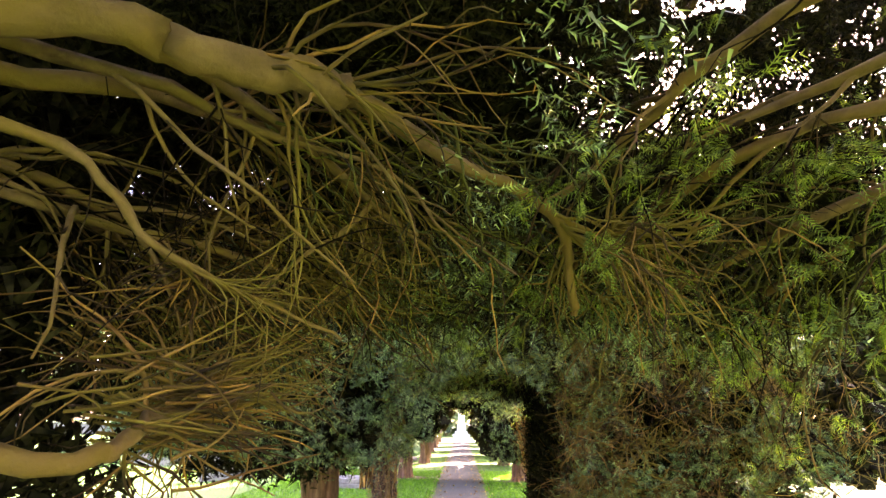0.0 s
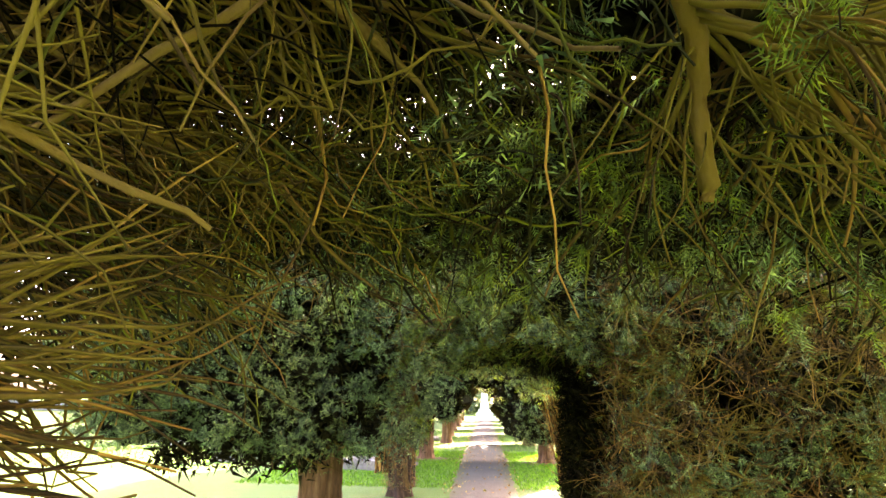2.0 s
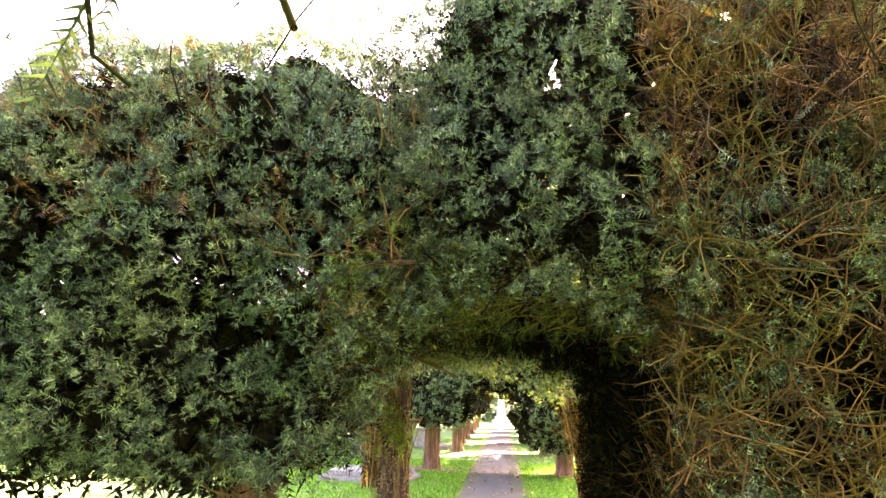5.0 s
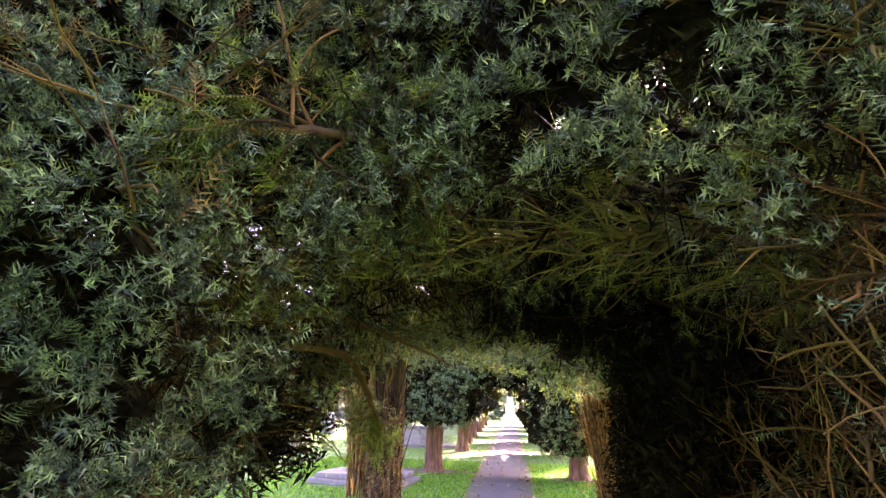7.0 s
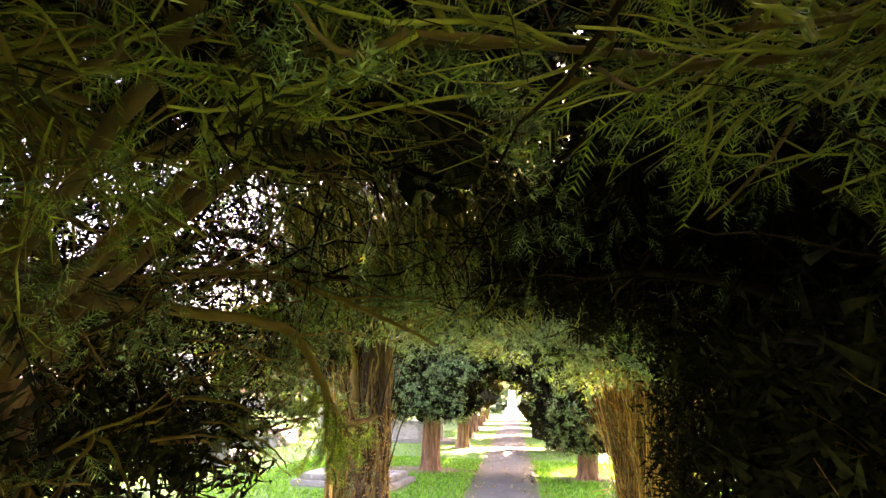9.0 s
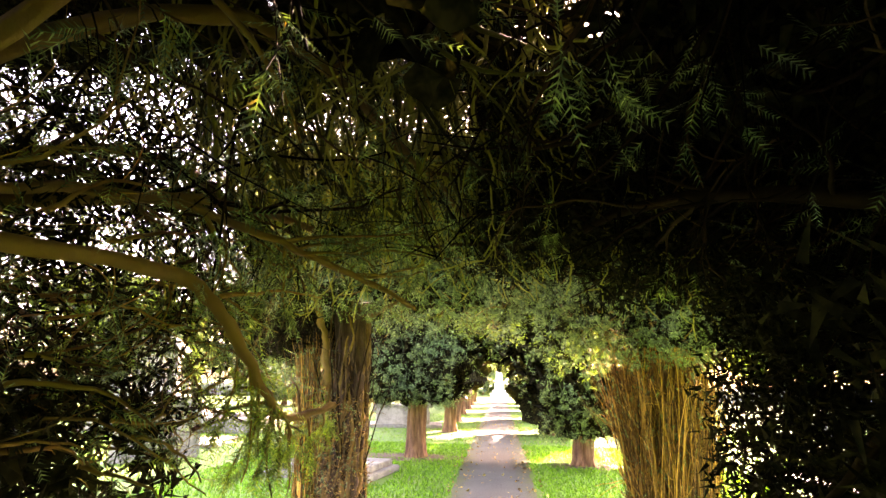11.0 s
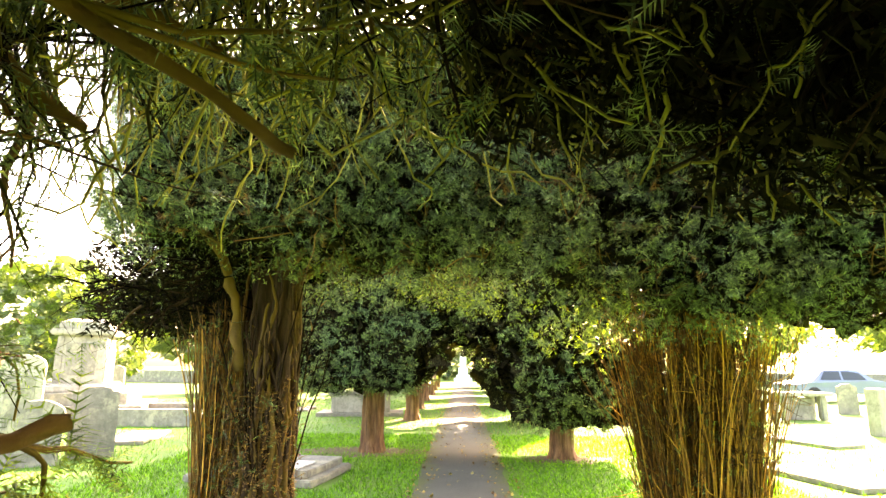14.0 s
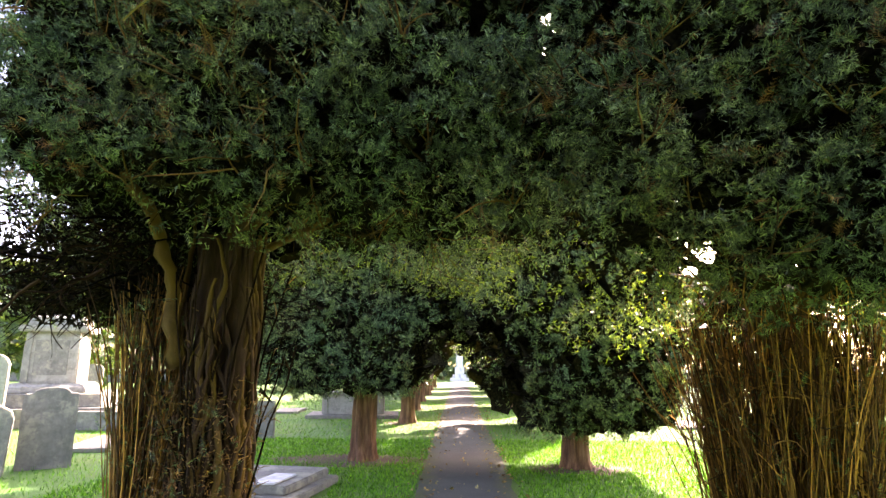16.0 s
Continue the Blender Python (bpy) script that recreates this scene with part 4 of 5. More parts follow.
for i in range(44):
    a = rng.uniform(0, 6.283)
    zs = np.linspace(0.15, rng.uniform(1.3, 2.25), 9)
    aa = a + np.cumsum(rng.normal(size=9) * 0.22)
    rv = 0.175 + 0.03 * rng.random(9) + 0.04 * np.exp(-zs * 5)
    vine = np.stack((-1.22 + np.cos(aa) * rv, 11.4 + np.sin(aa) * rv, zs), axis=1)
    lv, lf, _ = limb(vine, rng.uniform(0.012, 0.03), 0.008, 6, 30, 0.15)
    under(treeE, "ivy_stem", (lv, lf), M_IVY if i % 3 else M_LIMB, smooth=True)
lv, lf, _ = limb(((-1.36, 11.25, 1.4), (-1.4, 11.2, 1.8), (-1.46, 11.1, 2.1), (-1.6, 10.95, 2.4)), 0.042, 0.026, 9, 22)
under(treeE, "limb", (lv, lf), M_LIMB, smooth=True)
s3 = sheaf(treeE, -1.22, 11.4, 0.17, 24, 20, 0.2, 1.9, (2.6, 6.9), 0.0, M_DEAD_SHADE, 0.012, 0.06, 0.1)
p6, k6 = curtain(treeE, (-1.2, 11.6, 2.2), ((-2.3, 11.0, 1.75), (-1.3, 13.0, 2.4)), 320, 800, 0.4, 0.008, M_DEAD_SHADE, (10.6, 13.6), 0.0, 0.05, 20)
under(treeE, "green_spray", tips(k6, MID, 350, 1.0, 0.3), M_YEW, "dark green sprays below the crown", "stuff")
under(treeE, "green_spray", tips(s2, MID, 1100, 0.75, 0.0), M_YEW, "ivy-green sprays on the trunk", "stuff")
under(treeE, "side_twig_tangle", tubes(shoots(s3, 220, 0.12, 0.8, 6, 0.2, 0.0), taper(220, 6, 0.004, 0.002), 3), M_TWIG, "ivy stems that cross the trunk", "stuff")

an = rng.uniform(1.8, 6.6, 900)
ip = np.stack((-1.26 + np.cos(an) * 0.21, 11.38 + np.sin(an) * 0.21, 0.15 + 1.15 * rng.random(900)), axis=1) + rng.normal(size=(900, 3)) * 0.04
under(treeE, "ivy", scatter(TUFT, ip, rng.normal(size=(900, 3)) + np.array((0, -1, -0.5)), 0.8 + 0.4 * rng.random(900)), M_RUST, "brown and green ivy round the trunk", "stuff")
under(treeE, "ivy", scatter(MID, ip[:500], rng.normal(size=(500, 3)) + np.array((0, -1, -0.5)), 0.6 + 0.4 * rng.random(500)), M_YEW, "brown and green ivy round the trunk", "stuff")

# farther pairs
FAR_L = [(-1.25, 23.2), (-1.4, 27.5), (-1.5, 32.0), (-1.5, 37.0), (-1.6, 42.0), (-1.6, 47.0)]
FAR_R = [(1.8, 29.2), (1.8, 35.4), (1.8, 41.6), (1.8, 47.8)]


def far_yew(x, y, crown, label, count, tufts, size=1.0, r=0.17, foot=0.9):
    t = yew(x, y, label)
    stand(t, crown, r, crown.c[2] - crown.h[2] + foot, 5, reach=0.5, rings=30 if size < 1.3 else 12, sides=40 if size < 1.3 else 20)
    face = (crown.c[0] - crown.h[0], crown.c[0] + crown.h[0], crown.c[2] - crown.h[2], crown.c[2] + crown.h[2])
    near = [leaves(crown, CLUMP, 3600, 1.9, 0.03, lumps=0.06, holes=9, face=face, wide=0.8, high=2.1)] if size < 1.3 else []
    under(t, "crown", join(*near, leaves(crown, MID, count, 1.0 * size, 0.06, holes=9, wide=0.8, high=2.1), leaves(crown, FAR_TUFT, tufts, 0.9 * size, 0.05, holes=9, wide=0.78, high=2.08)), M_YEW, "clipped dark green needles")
    under(t, "inner_crown", leaves(crown, BLOB, 8000 if size < 1.3 else 1700, 1.6 * size, 0.06, holes=9, wide=0.9, high=2.2, out=0.2, sink=0.2), M_INNER_SHADE, "dead inner needles darkened to stand for crown shade", "stuff")
    return t


gl = far_yew(-1.4, 17.5, Crown((-1.5, 17.6, 2.7), (1.65, 1.35, 1.72), 6, 0.6), "clipped yew with a boxy crown on a single red-brown trunk", 2000, 4500, 1.25)
gr = far_yew(1.75, 17.0, Crown((1.65, 17.2, 3.2), (1.55, 1.5, 2.75), 5, 0.6), "clipped yew with a low dark crown beside the path", 2000, 4500, 1.25)
# unseen fill added to keep sun specks off the path
filling(gr, ((1.1, 16.2, 1.1), (2.9, 18.2, 5.4)), 1300, 2.4)
filling(gl, ((-2.8, 16.7, 1.4), (-0.7, 18.6, 4.1)), 900, 2.4)
farL = far_yew(-1.25, 23.2, Crown((-1.4, 23.2, 2.8), (1.6, 1.35, 1.8), 6, 0.6), "clipped yew farther along the avenue", 150, 1300, 2.2)
far_yew(1.75, 23.0, Crown((1.6, 23.0, 3.1), (1.6, 1.5, 2.6), 5, 0.6), "clipped yew farther along the avenue", 150, 1500, 2.2)
farR = far_yew(1.8, 29.2, Crown((1.65, 29.2, 1.8), (1.6, 1.25, 1.3), 5, 0.6), "clipped yew farther along the avenue", 150, 1300, 2.2)
for x, y in FAR_L[1:]:
    copy_thing(farL, pose(x, y, 0, 0, 0, rng.uniform(-6, 6)))
for x, y in FAR_R[1:]:
    copy_thing(farR, pose(x, y, 0, 0, 0, rng.uniform(-6, 6)))


# ---- ground ----
def lawn_material(name, a, b, c, rough=0.9):
    m, nt, p = nodes_of(name)
    n1 = noise_of(nt, 60, 6)
    tone = ramp(nt, n1, ((0.3, a), (0.7, b)))
    tone = mixed(nt, ramp(nt, noise_of(nt, 0.9, 3), ((0.45, (0, 0, 0)), (0.62, (1, 1, 1)))), tone, c)
    nt.links.new(tone, p.inputs["Base Color"])
    p.inputs["Roughness"].default_value = rough
    bump(nt, p, n1, 0.8, 0.02)
    return m


M_LAWN = lawn_material("lawn", (0.03, 0.1, 0.01), (0.085, 0.21, 0.022), (0.09, 0.17, 0.02))
M_LITTER = lawn_material("bare_soil", (0.06, 0.035, 0.02), (0.16, 0.10, 0.06), (0.10, 0.09, 0.03))
M_GRASS = needle_material("grass_blades", ((0.0, (0.045, 0.16, 0.01)), (0.6, (0.085, 0.27, 0.018)), (1.0, (0.15, 0.34, 0.03))), thin=0.3, rough=0.55, gloss=0.2)
M_LEAF = needle_material("fallen_leaves", ((0.0, (0.12, 0.06, 0.02)), (0.5, (0.25, 0.16, 0.05)), (1.0, (0.35, 0.3, 0.1))), thin=0.1, rough=0.6)


def path_material():
    m, nt, p = nodes_of("worn_asphalt")
    n1, n2 = noise_of(nt, 160, 3), noise_of(nt, 2.2, 5)
    tone = ramp(nt, n1, ((0.3, (0.03, 0.031, 0.025)), (0.7, (0.1, 0.104, 0.085))))
    tone = mixed(nt, 0.55, tone, ramp(nt, n2, ((0.3, (0.035, 0.038, 0.028)), (0.7, (0.095, 0.096, 0.08)))))
    tc = nt.nodes.new("ShaderNodeTexCoord")
    sep = nt.nodes.new("ShaderNodeSeparateXYZ")
    nt.links.new(tc.outputs["Object"], sep.inputs[0])
    off = nt.nodes.new("ShaderNodeMath")
    off.operation, off.inputs[1].default_value = "SUBTRACT", 0.13
    nt.links.new(sep.outputs[0], off.inputs[0])
    edge = nt.nodes.new("ShaderNodeMath")
    edge.operation = "ABSOLUTE"
    nt.links.new(off.outputs[0], edge.inputs[0])
    both = nt.nodes.new("ShaderNodeMath")
    both.operation = "MULTIPLY"
    nt.links.new(edge.outputs[0], both.inputs[0])
    nt.links.new(noise_of(nt, 3.5, 5), both.inputs[1])
    tone = mixed(nt, ramp(nt, both.outputs[0], ((0.17, (0, 0, 0)), (0.3, (0.8, 0.8, 0.8)))), tone, (0.075, 0.085, 0.018))
    nt.links.new(tone, p.inputs["Base Color"])
    p.inputs["Roughness"].default_value = 0.75
    bump(nt, p, n1, 0.5, 0.006)
    return m


M_PATH = path_material()


def sheet(name, x0, x1, y0, y1, z, material, nx=2, ny=2, wobble=0.0, rise=0.0):
    bm = bmesh.new()
    grid = []
    for j in range(ny + 1):
        row = []
        for i in range(nx + 1):
            x, y = x0 + (x1 - x0) * i / nx, y0 + (y1 - y0) * j / ny
            if i in (0, nx):
                x += wobble * noise.noise((x * 3, y * 1.7, 2.0)) + 0.4 * wobble * noise.noise((x * 3, y * 9, 5.0))
            row.append(bm.verts.new((x, y, z + rise * (1 - abs(2 * i / nx - 1)))))
        grid.append(row)
    for j in range(ny):
        for i in range(nx):
            bm.faces.new((grid[j][i], grid[j][i + 1], grid[j + 1][i + 1], grid[j + 1][i]))
    ob = part(name, bm, material)
    return tagged(ob, kind="structure")


tagged(sheet("ground", -400, 400, -400, 400, 0.0, M_LAWN), "mown green churchyard lawn", "ground")
tagged(sheet("path", -0.44, 0.70, -6, 85, 0.012, M_PATH, 6, 420, 0.07, 0.015), "narrow worn grey asphalt path", "path")


def disc(name, x, y, rx, ry, z, material, label, category):
    bm = bmesh.new()
    c = bm.verts.new((x, y, z + 0.012))
    ring = []
    for i in range(40):
        a = i * math.tau / 40
        k = 1 + 0.3 * noise.noise((math.cos(a) * 1.7 + x, math.sin(a) * 1.7 + y, 1.0))
        ring.append(bm.verts.new((x + math.cos(a) * rx * k, y + math.sin(a) * ry * k, z)))
    for i in range(40):
        bm.faces.new((c, ring[i], ring[(i + 1) % 40]))
    return tagged(part(name, bm, material), label, category, kind="structure")


for x, y, rx, ry in ((-1.7, 17.5, 1.25, 0.6), (1.75, 16.9, 0.75, 0.4), (-1.25, 23.2, 0.6, 0.4)):
    disc("bare_soil", x, y, rx, ry, 0.006, M_LITTER, "bare brown soil with fallen needles round a trunk", "soil")


def blades(count, x0, x1, y0, y1, h, skip):
    p = np.stack((rng.uniform(x0, x1, count), rng.uniform(y0, y1, count), np.zeros(count)), axis=1)
    p = p[~skip(p)]
    n = len(p)
    a = rng.random(n) * 6.283
    s = np.stack((np.cos(a), np.sin(a), 0 * a), axis=1) * 0.006
    up = np.stack((rng.normal(size=n) * 0.45, rng.normal(size=n) * 0.45, np.ones(n)), axis=1) * (h * (0.5 + rng.random(n)))[:, None]
    v = np.stack((p - s, p + s, p + up), axis=1).reshape(-1, 3)
    return v, np.arange(n * 3).reshape(-1, 3)


def no_grass(p):
    x, y = p[:, 0], p[:, 1]
    on_path = (x > -0.46 + 0.03 * np.sin(y * 5)) & (x < 0.74 + 0.04 * np.sin(y * 4.1))
    bare = ((x + 1.7) / 1.2) ** 2 + ((y - 17.5) / 0.55) ** 2 < rng.random(len(x)) * 1.3
    bare2 = ((x - 1.75) / 0.7) ** 2 + ((y - 16.9) / 0.4) ** 2 < rng.random(len(x)) * 1.2
    slab = (x < -1.45) & (x > -3.3) & (y > 14.45) & (y < 16.3)
    return on_path | bare | bare2 | slab


g1, g2 = blades(60000, -4.5, 4.2, 12.3, 20.0, 0.05, no_grass), blades(42000, -12, 8, 14.0, 32, 0.06, no_grass)
tagged(hang("grass", tri_mesh("grass", *join(g1, g2)), M_GRASS, kind="stuff"), "short mown bright green grass", "grass")
n = 900
lp = np.stack((np.where(rng.random(n) < 0.6, rng.choice((-0.42, 0.66), n) + rng.normal(size=n) * 0.14, rng.uniform(-0.6, 0.75, n)), rng.uniform(11.5, 30, n), np.full(n, 0.036)), axis=1)
tagged(hang("fallen_leaves", tri_mesh("fallen_leaves", *scatter([blob(6, 0.02), blob(7, 0.014)], lp, rng.normal(size=(n, 3)) * (1, 1, 0.15), 0.7 + 0.8 * rng.random(n))), M_LEAF, kind="stuff"), "scattered brown and yellow fallen leaves", "leaves")


# ---- graves and distance ----
def stone_material(name, a, b, lichen, rough=0.85):
    m, nt, p = nodes_of(name)
    n1, n2 = noise_of(nt, 9, 8, 0.7), noise_of(nt, 3.2, 5, 0.7)
    tone = ramp(nt, n1, ((0.3, a), (0.7, b)))
    tone = mixed(nt, ramp(nt, n2, ((0.52, (0, 0, 0)), (0.62, (1, 1, 1)))), tone, lichen)
    tone = mixed(nt, ramp(nt, noise_of(nt, 5.5, 4, 0.6, (1, 1, 0.15)), ((0.5, (0, 0, 0)), (0.75, (0.6, 0.6, 0.6)))), tone, (0.1, 0.1, 0.085))
    nt.links.new(tone, p.inputs["Base Color"])
    p.inputs["Roughness"].default_value = rough
    bump(nt, p, n1, 0.6, 0.02)
    return m


M_STONE = stone_material("weathered_stone", (0.13, 0.122, 0.105), (0.27, 0.255, 0.21), (0.33, 0.31, 0.23))
M_PALE = stone_material("pale_limestone", (0.24, 0.225, 0.185), (0.4, 0.38, 0.32), (0.22, 0.21, 0.17))
M_MARBLE = stone_material("white_marble", (0.62, 0.62, 0.62), (0.78, 0.78, 0.77), (0.55, 0.55, 0.53), 0.5)
M_GLASS, _nt, _p = nodes_of("car_glass")
_p.inputs["Base Color"].default_value, _p.inputs["Roughness"].default_value = (0.02, 0.03, 0.04, 1), 0.08
M_CAR, _nt, _p = nodes_of("car_paint")
_p.inputs["Base Color"].default_value, _p.inputs["Roughness"].default_value, _p.inputs["Metallic"].default_value = (0.16, 0.2, 0.3, 1), 0.3, 0.3
M_TYRE, _nt, _p = nodes_of("tyre_rubber")
_p.inputs["Base Color"].default_value, _p.inputs["Roughness"].default_value = (0.025, 0.025, 0.025, 1), 0.8


def slab(name, size, at, material, parent=None, label="", bevel=0.015, turn=0.0, shrink=1.0, rough=0.006):
    """A stone block with worn edges, optionally narrower at its top."""
    bm = bmesh.new()
    bmesh.ops.create_cube(bm, size=1.0)
    bmesh.ops.subdivide_edges(bm, edges=bm.edges[:], cuts=2, use_grid_fill=True)
    for v in bm.verts:
        k = shrink if v.co.z > 0.4 else 1.0
        v.co = Vector((v.co.x * size[0] * k, v.co.y * size[1] * k, (v.co.z + 0.5) * size[2]))
    bmesh.ops.bevel(bm, geom=[e for e in bm.edges if e.calc_face_angle(0) > 0.9], offset=bevel, segments=2, affect="EDGES")
    for v in bm.verts:
        v.co += Vector((noise.noise(v.co * 3 + Vector(at)), noise.noise(v.co * 3 + Vector((9, 1, 4))), noise.noise(v.co * 3 + Vector((3, 7, 2))) * (v.co.z > 0.02))) * rough
    bmesh.ops.transform(bm, matrix=pose(*at, 0, 0, turn), verts=bm.verts[:])
    return part(name, bm, material, parent, label)


def headstone(x, y, w, h, d, top, material, label, turn=0.0, lean=(0.0, 0.0), panel=False):
    """An upright stone. top: 'round', 'ogee' or 'flat'."""
    t = thing("headstone", label, "gravestone", (x, y, 0), "old headstones in the grass", turn)
    prof = [(-w / 2, -0.06), (w / 2, -0.06)]
    for i in range(21):
        a = i / 20
        u = w / 2 - w * a
        if top == "round":
            z = h - w * 0.28 + w * 0.28 * math.sqrt(max(0.0, 1 - (2 * a - 1) ** 2))
        elif top == "ogee":
            z = h - 0.10 + 0.10 * math.cos((2 * a - 1) * math.pi / 2) ** 0.8 - 0.035 * math.exp(-((abs(2 * a - 1) - 0.72) / 0.12) ** 2)
        else:
            z = h
        prof.append((u, z))
    bm = bmesh.new()
    front = [bm.verts.new((u, -d / 2, z)) for u, z in prof]
    back = [bm.verts.new((u, d / 2, z)) for u, z in prof]
    bm.faces.new(front)
    bm.faces.new(back[::-1])
    for i in range(len(prof)):
        j = (i + 1) % len(prof)
        bm.faces.new((front[j], front[i], back[i], back[j]))
    bmesh.ops.recalc_face_normals(bm, faces=bm.faces[:])
    bmesh.ops.bevel(bm, geom=[e for e in bm.edges if e.calc_face_angle(0) > 1.2], offset=0.012, segments=2, affect="EDGES")
    bmesh.ops.triangulate(bm, faces=[f for f in bm.faces if len(f.verts) > 4])
    for v in bm.verts:
        v.co += Vector((noise.noise(v.co * 4 + Vector((x, y, 0))), noise.noise(v.co * 4 + Vector((y, x, 5))), noise.noise(v.co * 4 + Vector((1, 2, 3))))) * 0.012
        v.co.x += lean[0] * v.co.z
        v.co.y += lean[1] * v.co.z
    part("stone", bm, material, t)
    if panel:
        slab("inscription_panel", (w * 0.68, 0.012, h * 0.5), (0, -d / 2 - 0.004, h * 0.22), M_STONE, t, "recessed darker inscription panel", 0.004)
    return t


headstone(-5.72, 16.55, 0.66, 1.1, 0.11, "ogee", M_STONE, "tall weathered grey headstone with a shaped top", 34, (0.0, 0.01))
headstone(-6.12, 15.75, 0.74, 0.92, 0.13, "round", M_STONE, "lichen-spotted round-topped headstone leaning in the grass", 30, (0.05, 0.03))
headstone(-9.65, 20.0, 0.85, 1.65, 0.14, "round", M_PALE, "pale round-topped headstone with a dark panel", 20, panel=True)
headstone(-3.85, 20.05, 0.46, 0.72, 0.09, "flat", M_STONE, "small plain greenish-grey headstone behind the yew")
headstone(-11.35, 26.2, 0.6, 1.42, 0.12, "round", M_STONE, "grey round-topped headstone beside the monument", 10)
headstone(9.25, 20.6, 0.34, 1.0, 0.3, "flat", M_PALE, "narrow pale stone post in the sunny grass", 15)
headstone(-8.0, 30.5, 0.6, 0.95, 0.1, "round", M_PALE, "distant pale headstone in the churchyard")
headstone(-5.4, 33.0, 0.6, 0.9, 0.1, "ogee", M_STONE, "distant grey headstone in the churchyard", -8)
headstone(6.9, 29.0, 0.6, 0.9, 0.1, "round", M_PALE, "distant pale headstone in bright grass", 8)
headstone(12.4, 26.5, 0.6, 0.95, 0.1, "ogee", M_STONE, "distant grey headstone in bright grass", -5)

mon = thing("monument", "large pale stone tomb monument on stepped base", "monument", (-10.2, 22.9, 0), turn=22)
slab("lower_step", (3.4, 3.4, 0.42), (0, 0, 0), M_STONE, mon)
slab("middle_step", (2.6, 2.6, 0.3), (0, 0, 0.42), M_STONE, mon)
slab("plinth", (1.75, 1.75, 0.24), (0, 0, 0.72), M_PALE, mon, shrink=0.86, bevel=0.03)
shaft = slab("pedestal", (1.2, 1.2, 1.25), (0, 0, 0.96), M_PALE, mon, shrink=0.95)
slab("inscription_panel", (0.72, 0.03, 0.85), (0.0, -0.6, 1.15), M_STONE, shaft, "dark recessed inscription panel", 0.008)
for sx in (-1, 1):
    slab("pilaster", (0.14, 0.06, 1.2), (sx * 0.5, -0.6, 0.97), M_PALE, shaft, bevel=0.01)
slab("cornice", (1.5, 1.5, 0.16), (0, 0, 2.2), M_PALE, mon, bevel=0.04)
slab("cap", (1.2, 1.2, 0.3), (0, 0, 2.36), M_PALE, mon, shrink=0.6, bevel=0.03)

kerb = thing("grave_kerb", "long low stone kerb round a grave plot", "grave", (-7.5, 22.3, 0), turn=4)
slab("near_kerb", (2.3, 0.22, 0.4), (0, -1.1, 0), M_STONE, kerb)
slab("far_kerb", (2.3, 0.22, 0.4), (0, 1.1, 0), M_STONE, kerb)
slab("side_kerb", (0.22, 1.97, 0.38), (1.04, 0, 0), M_STONE, kerb)
slab("infill", (1.9, 1.9, 0.2), (-0.1, 0, 0), M_LITTER, kerb, "earth inside the kerb", rough=0.03)

led = thing("ledger_tomb", "low weathered stone ledger tomb with a white plaque", "grave", (-2.42, 15.35, 0), turn=-10)
slab("base", (1.75, 1.35, 0.09), (0, 0, 0), M_STONE, led, rough=0.02)
slab("ledger", (1.55, 1.15, 0.09), (0, 0, 0.094), M_STONE, led, rough=0.015)
slab("plaque", (0.26, 0.55, 0.02), (0.5, -0.3, 0.19), M_MARBLE, led, "small white marble plaque", 0.004, 0, rough=0.0)

chest = thing("chest_tomb", "grey stone chest tomb on a flat base", "grave", (-2.9, 24.9, 0), turn=6)
slab("base", (2.5, 1.4, 0.1), (0, 0, 0), M_STONE, chest)
slab("chest", (1.7, 0.8, 0.5), (0, 0, 0.1), M_PALE, chest)
slab("lid", (1.9, 0.95, 0.09), (0, 0, 0.6), M_STONE, chest)
for sx in (-0.75, 0, 0.75):
    slab("pilaster", (0.12, 0.04, 0.48), (sx, -0.41, 0.11), M_PALE, chest, bevel=0.006)

table = thing("table_tomb", "pale stone table tomb with stout legs", "grave", (9.7, 24.5, 0), turn=5)
slab("tabletop", (1.6, 0.85, 0.1), (0, 0, 0.66), M_PALE, table)
for sx, sy in ((-0.55, -0.25), (0.55, -0.25), (-0.55, 0.25), (0.55, 0.25)):
    slab("leg", (0.2, 0.2, 0.66), (sx, sy, 0), M_PALE, table, bevel=0.03)
slab("core", (0.7, 0.35, 0.6), (0, 0, 0), M_STONE, table)

for x, y, w, l, a in ((6.9, 19.2, 0.8, 1.6, 20), (4.9, 15.5, 0.75, 1.7, 15), (5.6, 23.0, 0.8, 1.7, -5), (-5.2, 26.5, 0.8, 1.7, 5), (-6.3, 18.9, 0.8, 1.9, 12)):
    t = thing("ledger_stone", "flat grey ledger stone sunk in the grass", "grave", (x, y, 0), "flat ledger stones in the grass", a)
    slab("stone", (w, l, 0.07), (0, 0, 0), M_STONE, t, rough=0.015)

ob = thing("obelisk", "white marble obelisk at the end of the path", "monument", (0.15, 62.0, 0))
slab("lower_step", (1.7, 1.7, 0.3), (0, 0, 0), M_MARBLE, ob)
slab("upper_step", (1.25, 1.25, 0.3), (0, 0, 0.3), M_MARBLE, ob)
slab("pedestal", (0.85, 0.85, 0.7), (0, 0, 0.6), M_MARBLE, ob)
slab("shaft", (0.62, 0.62, 1.9), (0, 0, 1.3), M_MARBLE, ob, shrink=0.55)

wall = thing("boundary_wall", "low grey rubble boundary wall of the churchyard", "wall", (0, 0, 0), kind="structure")
for i in range(30):
    slab("wall_stretch", (3.0, 0.4, 0.95 + 0.08 * rng.random()), (-46 + i * 3.0, 52 + 0.02 * (i - 15) ** 2, 0), M_STONE, wall, bevel=0.04, rough=0.03) if not 14 <= i <= 16 else None

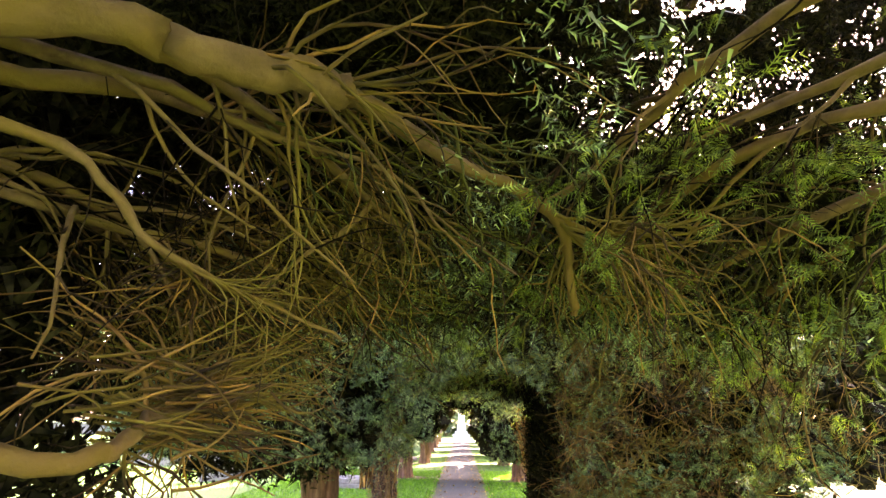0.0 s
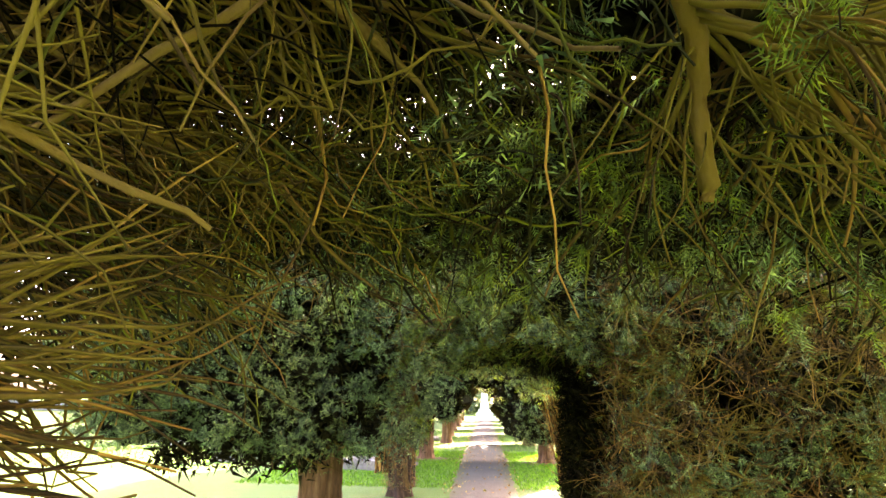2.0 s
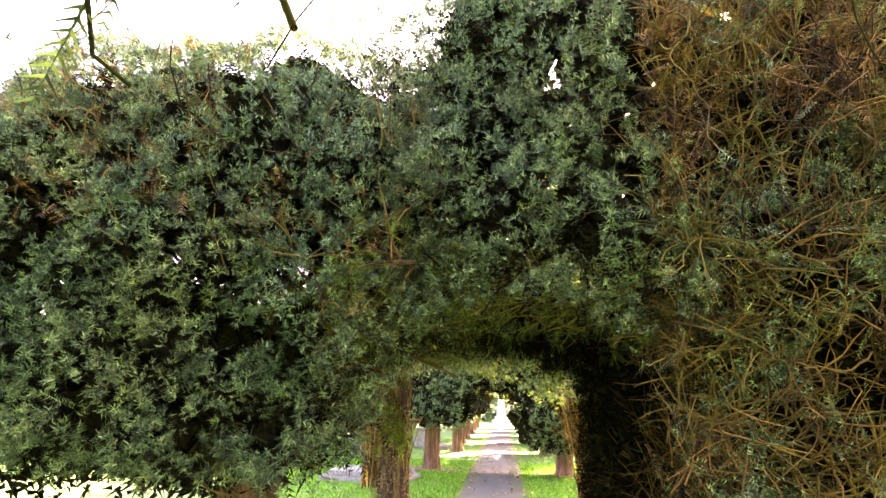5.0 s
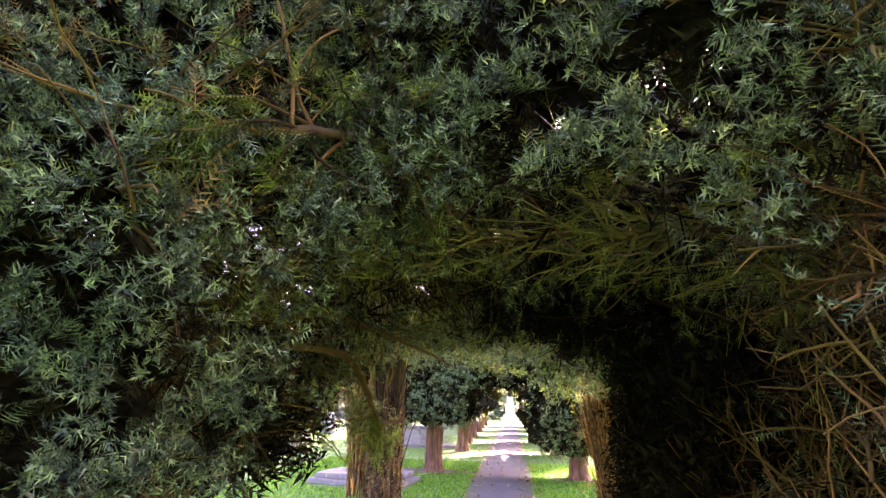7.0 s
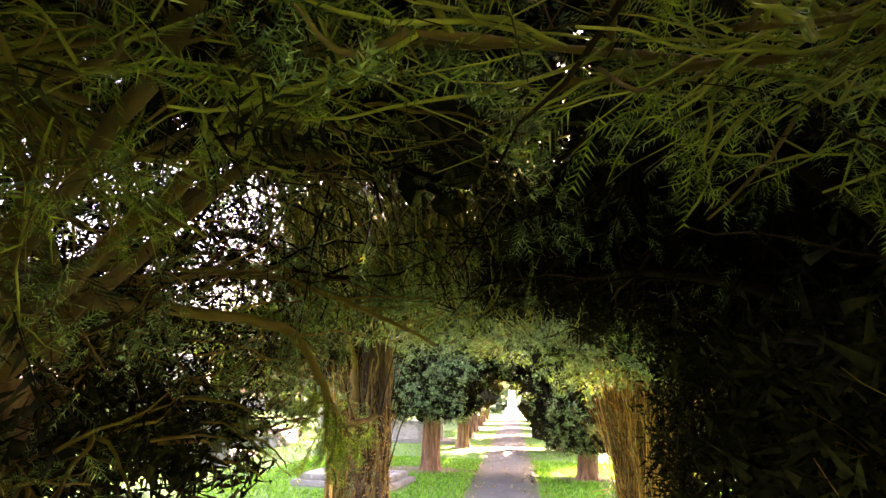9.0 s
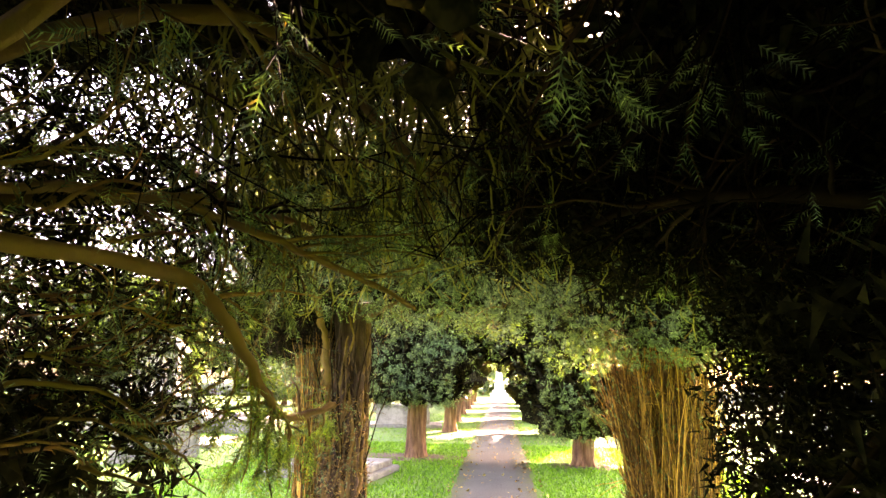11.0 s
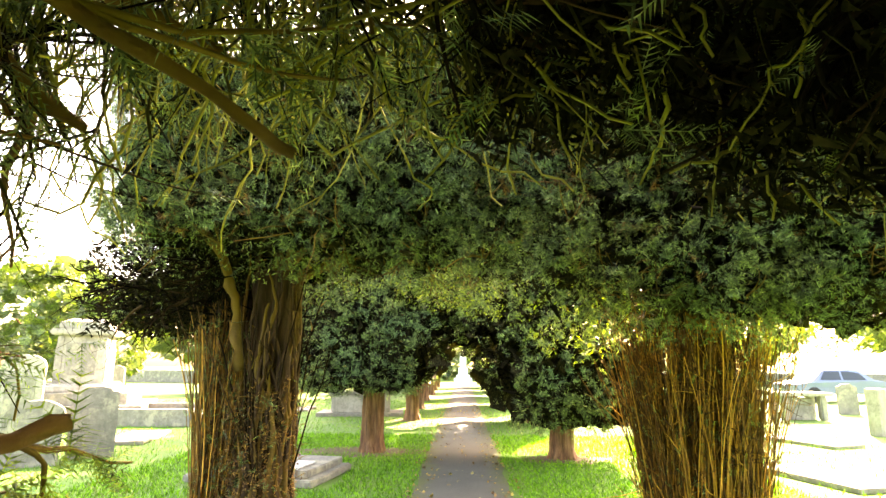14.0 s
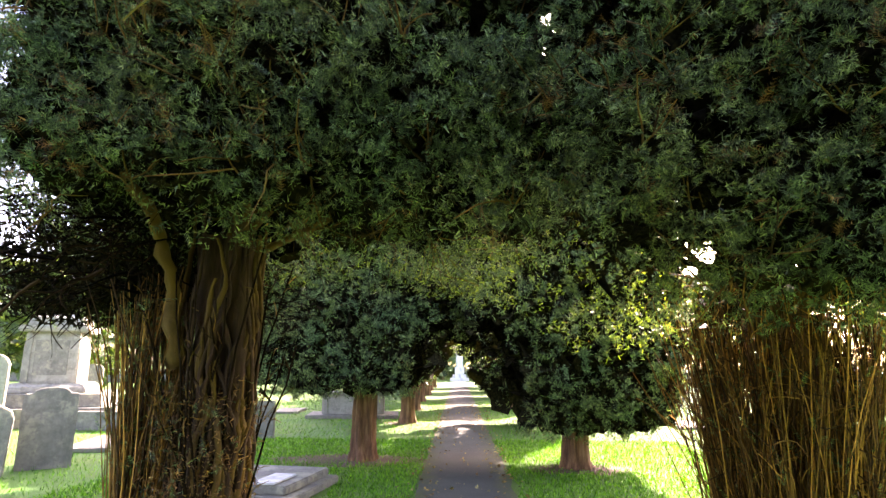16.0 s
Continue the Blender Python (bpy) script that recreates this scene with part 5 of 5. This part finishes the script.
car = thing("car", "dark blue-grey car parked beyond the churchyard", "car", (16.3, 33.6, 0), turn=3)
bm = bmesh.new()
side = [(-2.1, 0.35), (-2.12, 0.75), (-1.3, 0.88), (-0.7, 1.36), (0.7, 1.42), (1.35, 0.95), (2.0, 0.85), (2.1, 0.6), (2.08, 0.35)]
for sy in (-0.85, 0.85):
    bm.faces.new([bm.verts.new((u, sy * (0.82 if z > 1 else 1.0), z)) for u, z in side])
bm.verts.ensure_lookup_table()
m_ = len(side)
for i in range(m_):
    j = (i + 1) % m_
    bm.faces.new((bm.verts[i], bm.verts[j], bm.verts[m_ + j], bm.verts[m_ + i]))
bmesh.ops.recalc_face_normals(bm, faces=bm.faces[:])
bmesh.ops.bevel(bm, geom=bm.edges[:], offset=0.05, segments=2, affect="EDGES")
part("body", bm, M_CAR, car)
for u0, u1 in ((-1.0, -0.1), (0.0, 1.0)):
    for sy in (-1, 1):
        bm = bmesh.new()
        q = [(u0, 0.94), (u1, 0.94), (u1 * 0.72, 1.3), (u0 * 0.72, 1.3)]
        bm.faces.new([bm.verts.new((u, sy * (0.872 if z < 1 else 0.73), z)) for u, z in q])
        part("side_window", bm, M_GLASS, car)
for u in (-1.3, 1.3):
    for sy in (-0.8, 0.8):
        bm = bmesh.new()
        bmesh.ops.create_cone(bm, cap_ends=True, segments=24, radius1=0.32, radius2=0.32, depth=0.2, matrix=pose(u, sy, 0.32, 90))
        bmesh.ops.bevel(bm, geom=[e for e in bm.edges if e.calc_face_angle(0) > 0.9], offset=0.03, segments=2, affect="EDGES")
        part("wheel", bm, M_TYRE, car)


# round yews, bushes and the line of trees far behind
M_FAR = needle_material("distant_foliage", ((0.0, (0.04, 0.07, 0.025)), (0.6, (0.08, 0.13, 0.04)), (1.0, (0.14, 0.18, 0.06))), thin=0.3)


def broad_tree(x, y, r, h, z0, label, count=1500, size=4.0, name="tree", category="tree"):
    t = thing(name, label, category, (x, y, 0))
    c = Crown((x, y, (z0 + h) / 2), (r, r, (h - z0) / 2), 2.4, 0.8)
    v, f = trunk_mesh(z0 + (h - z0) * 0.4, 0.08 + h * 0.02, 0.05 + h * 0.012, 6, rings=10, sides=16)
    hang("trunk", tri_mesh("trunk", v, f, True), M_BARK, t)
    for i in range(4):
        a = i * 1.6 + rng.random()
        lv, lf, _ = limb(((0, 0, z0), (math.cos(a) * r * 0.3, math.sin(a) * r * 0.3, z0 + (h - z0) * 0.35), (math.cos(a) * r * 0.6, math.sin(a) * r * 0.6, z0 + (h - z0) * 0.6)), h * 0.012, h * 0.004, 5, 8)
        hang("limb", tri_mesh("limb", lv, lf, True), M_BARK, t)
    p, nrm = c.skin(count, r * 0.14, r * 0.12)
    under(t, "crown", join(scatter(BLOB, p[:count // 2], nrm[:count // 2] + rng.normal(size=(count // 2, 3)), size * (0.6 + 0.7 * rng.random(count // 2))),
                           scatter(FAR_TUFT, p[count // 2:], nrm[count // 2:], size * 1.2 * (0.6 + 0.7 * rng.random(count - count // 2)))), M_FAR)
    return t


broad_tree(-15.5, 31, 2.2, 4.6, 0.6, "rounded clipped yew among the graves", 2200, 2.6, "round_yew")
broad_tree(-11.5, 37, 1.9, 2.9, 0.3, "dark rounded evergreen bush among graves", 1600, 2.6, "round_yew")
broad_tree(-8.5, 41, 1.8, 2.6, 0.3, "dark rounded evergreen bush among graves", 1600, 2.6, "round_yew")
line = broad_tree(-30, 72, 7, 12, 2.0, "broad leafy tree behind the churchyard wall", 1400, 9.0)
for i, (x, y) in enumerate(((-44, 66), (-17, 76), (-6, 82), (6, 84), (18, 76), (31, 72), (45, 62), (-58, 50), (58, 46), (-2, 96), (66, 24), (-66, 26))):
    copy_thing(line, pose(x, y, 0, 0, 0, i * 47))
hedge = thing("hedge", "tall dark evergreen hedge behind the obelisk", "hedge", (0, 68, 0))
hc = Crown((0, 68, 2.4), (15, 1.3, 2.5), 6, 0.1)
p, nrm = hc.skin(4200, 0.15, 0.2)
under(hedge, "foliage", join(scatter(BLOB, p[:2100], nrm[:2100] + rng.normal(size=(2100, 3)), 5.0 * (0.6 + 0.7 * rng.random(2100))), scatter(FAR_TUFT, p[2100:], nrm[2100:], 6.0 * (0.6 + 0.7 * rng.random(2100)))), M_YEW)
for x in range(-14, 15, 2):
    v, f = trunk_mesh(2.6, 0.09, 0.05, 5, rings=8, sides=12)
    hang("stem", tri_mesh("stem", v + np.array((x + rng.normal() * 0.2, 0, 0)), f, True), M_BARK, hedge)
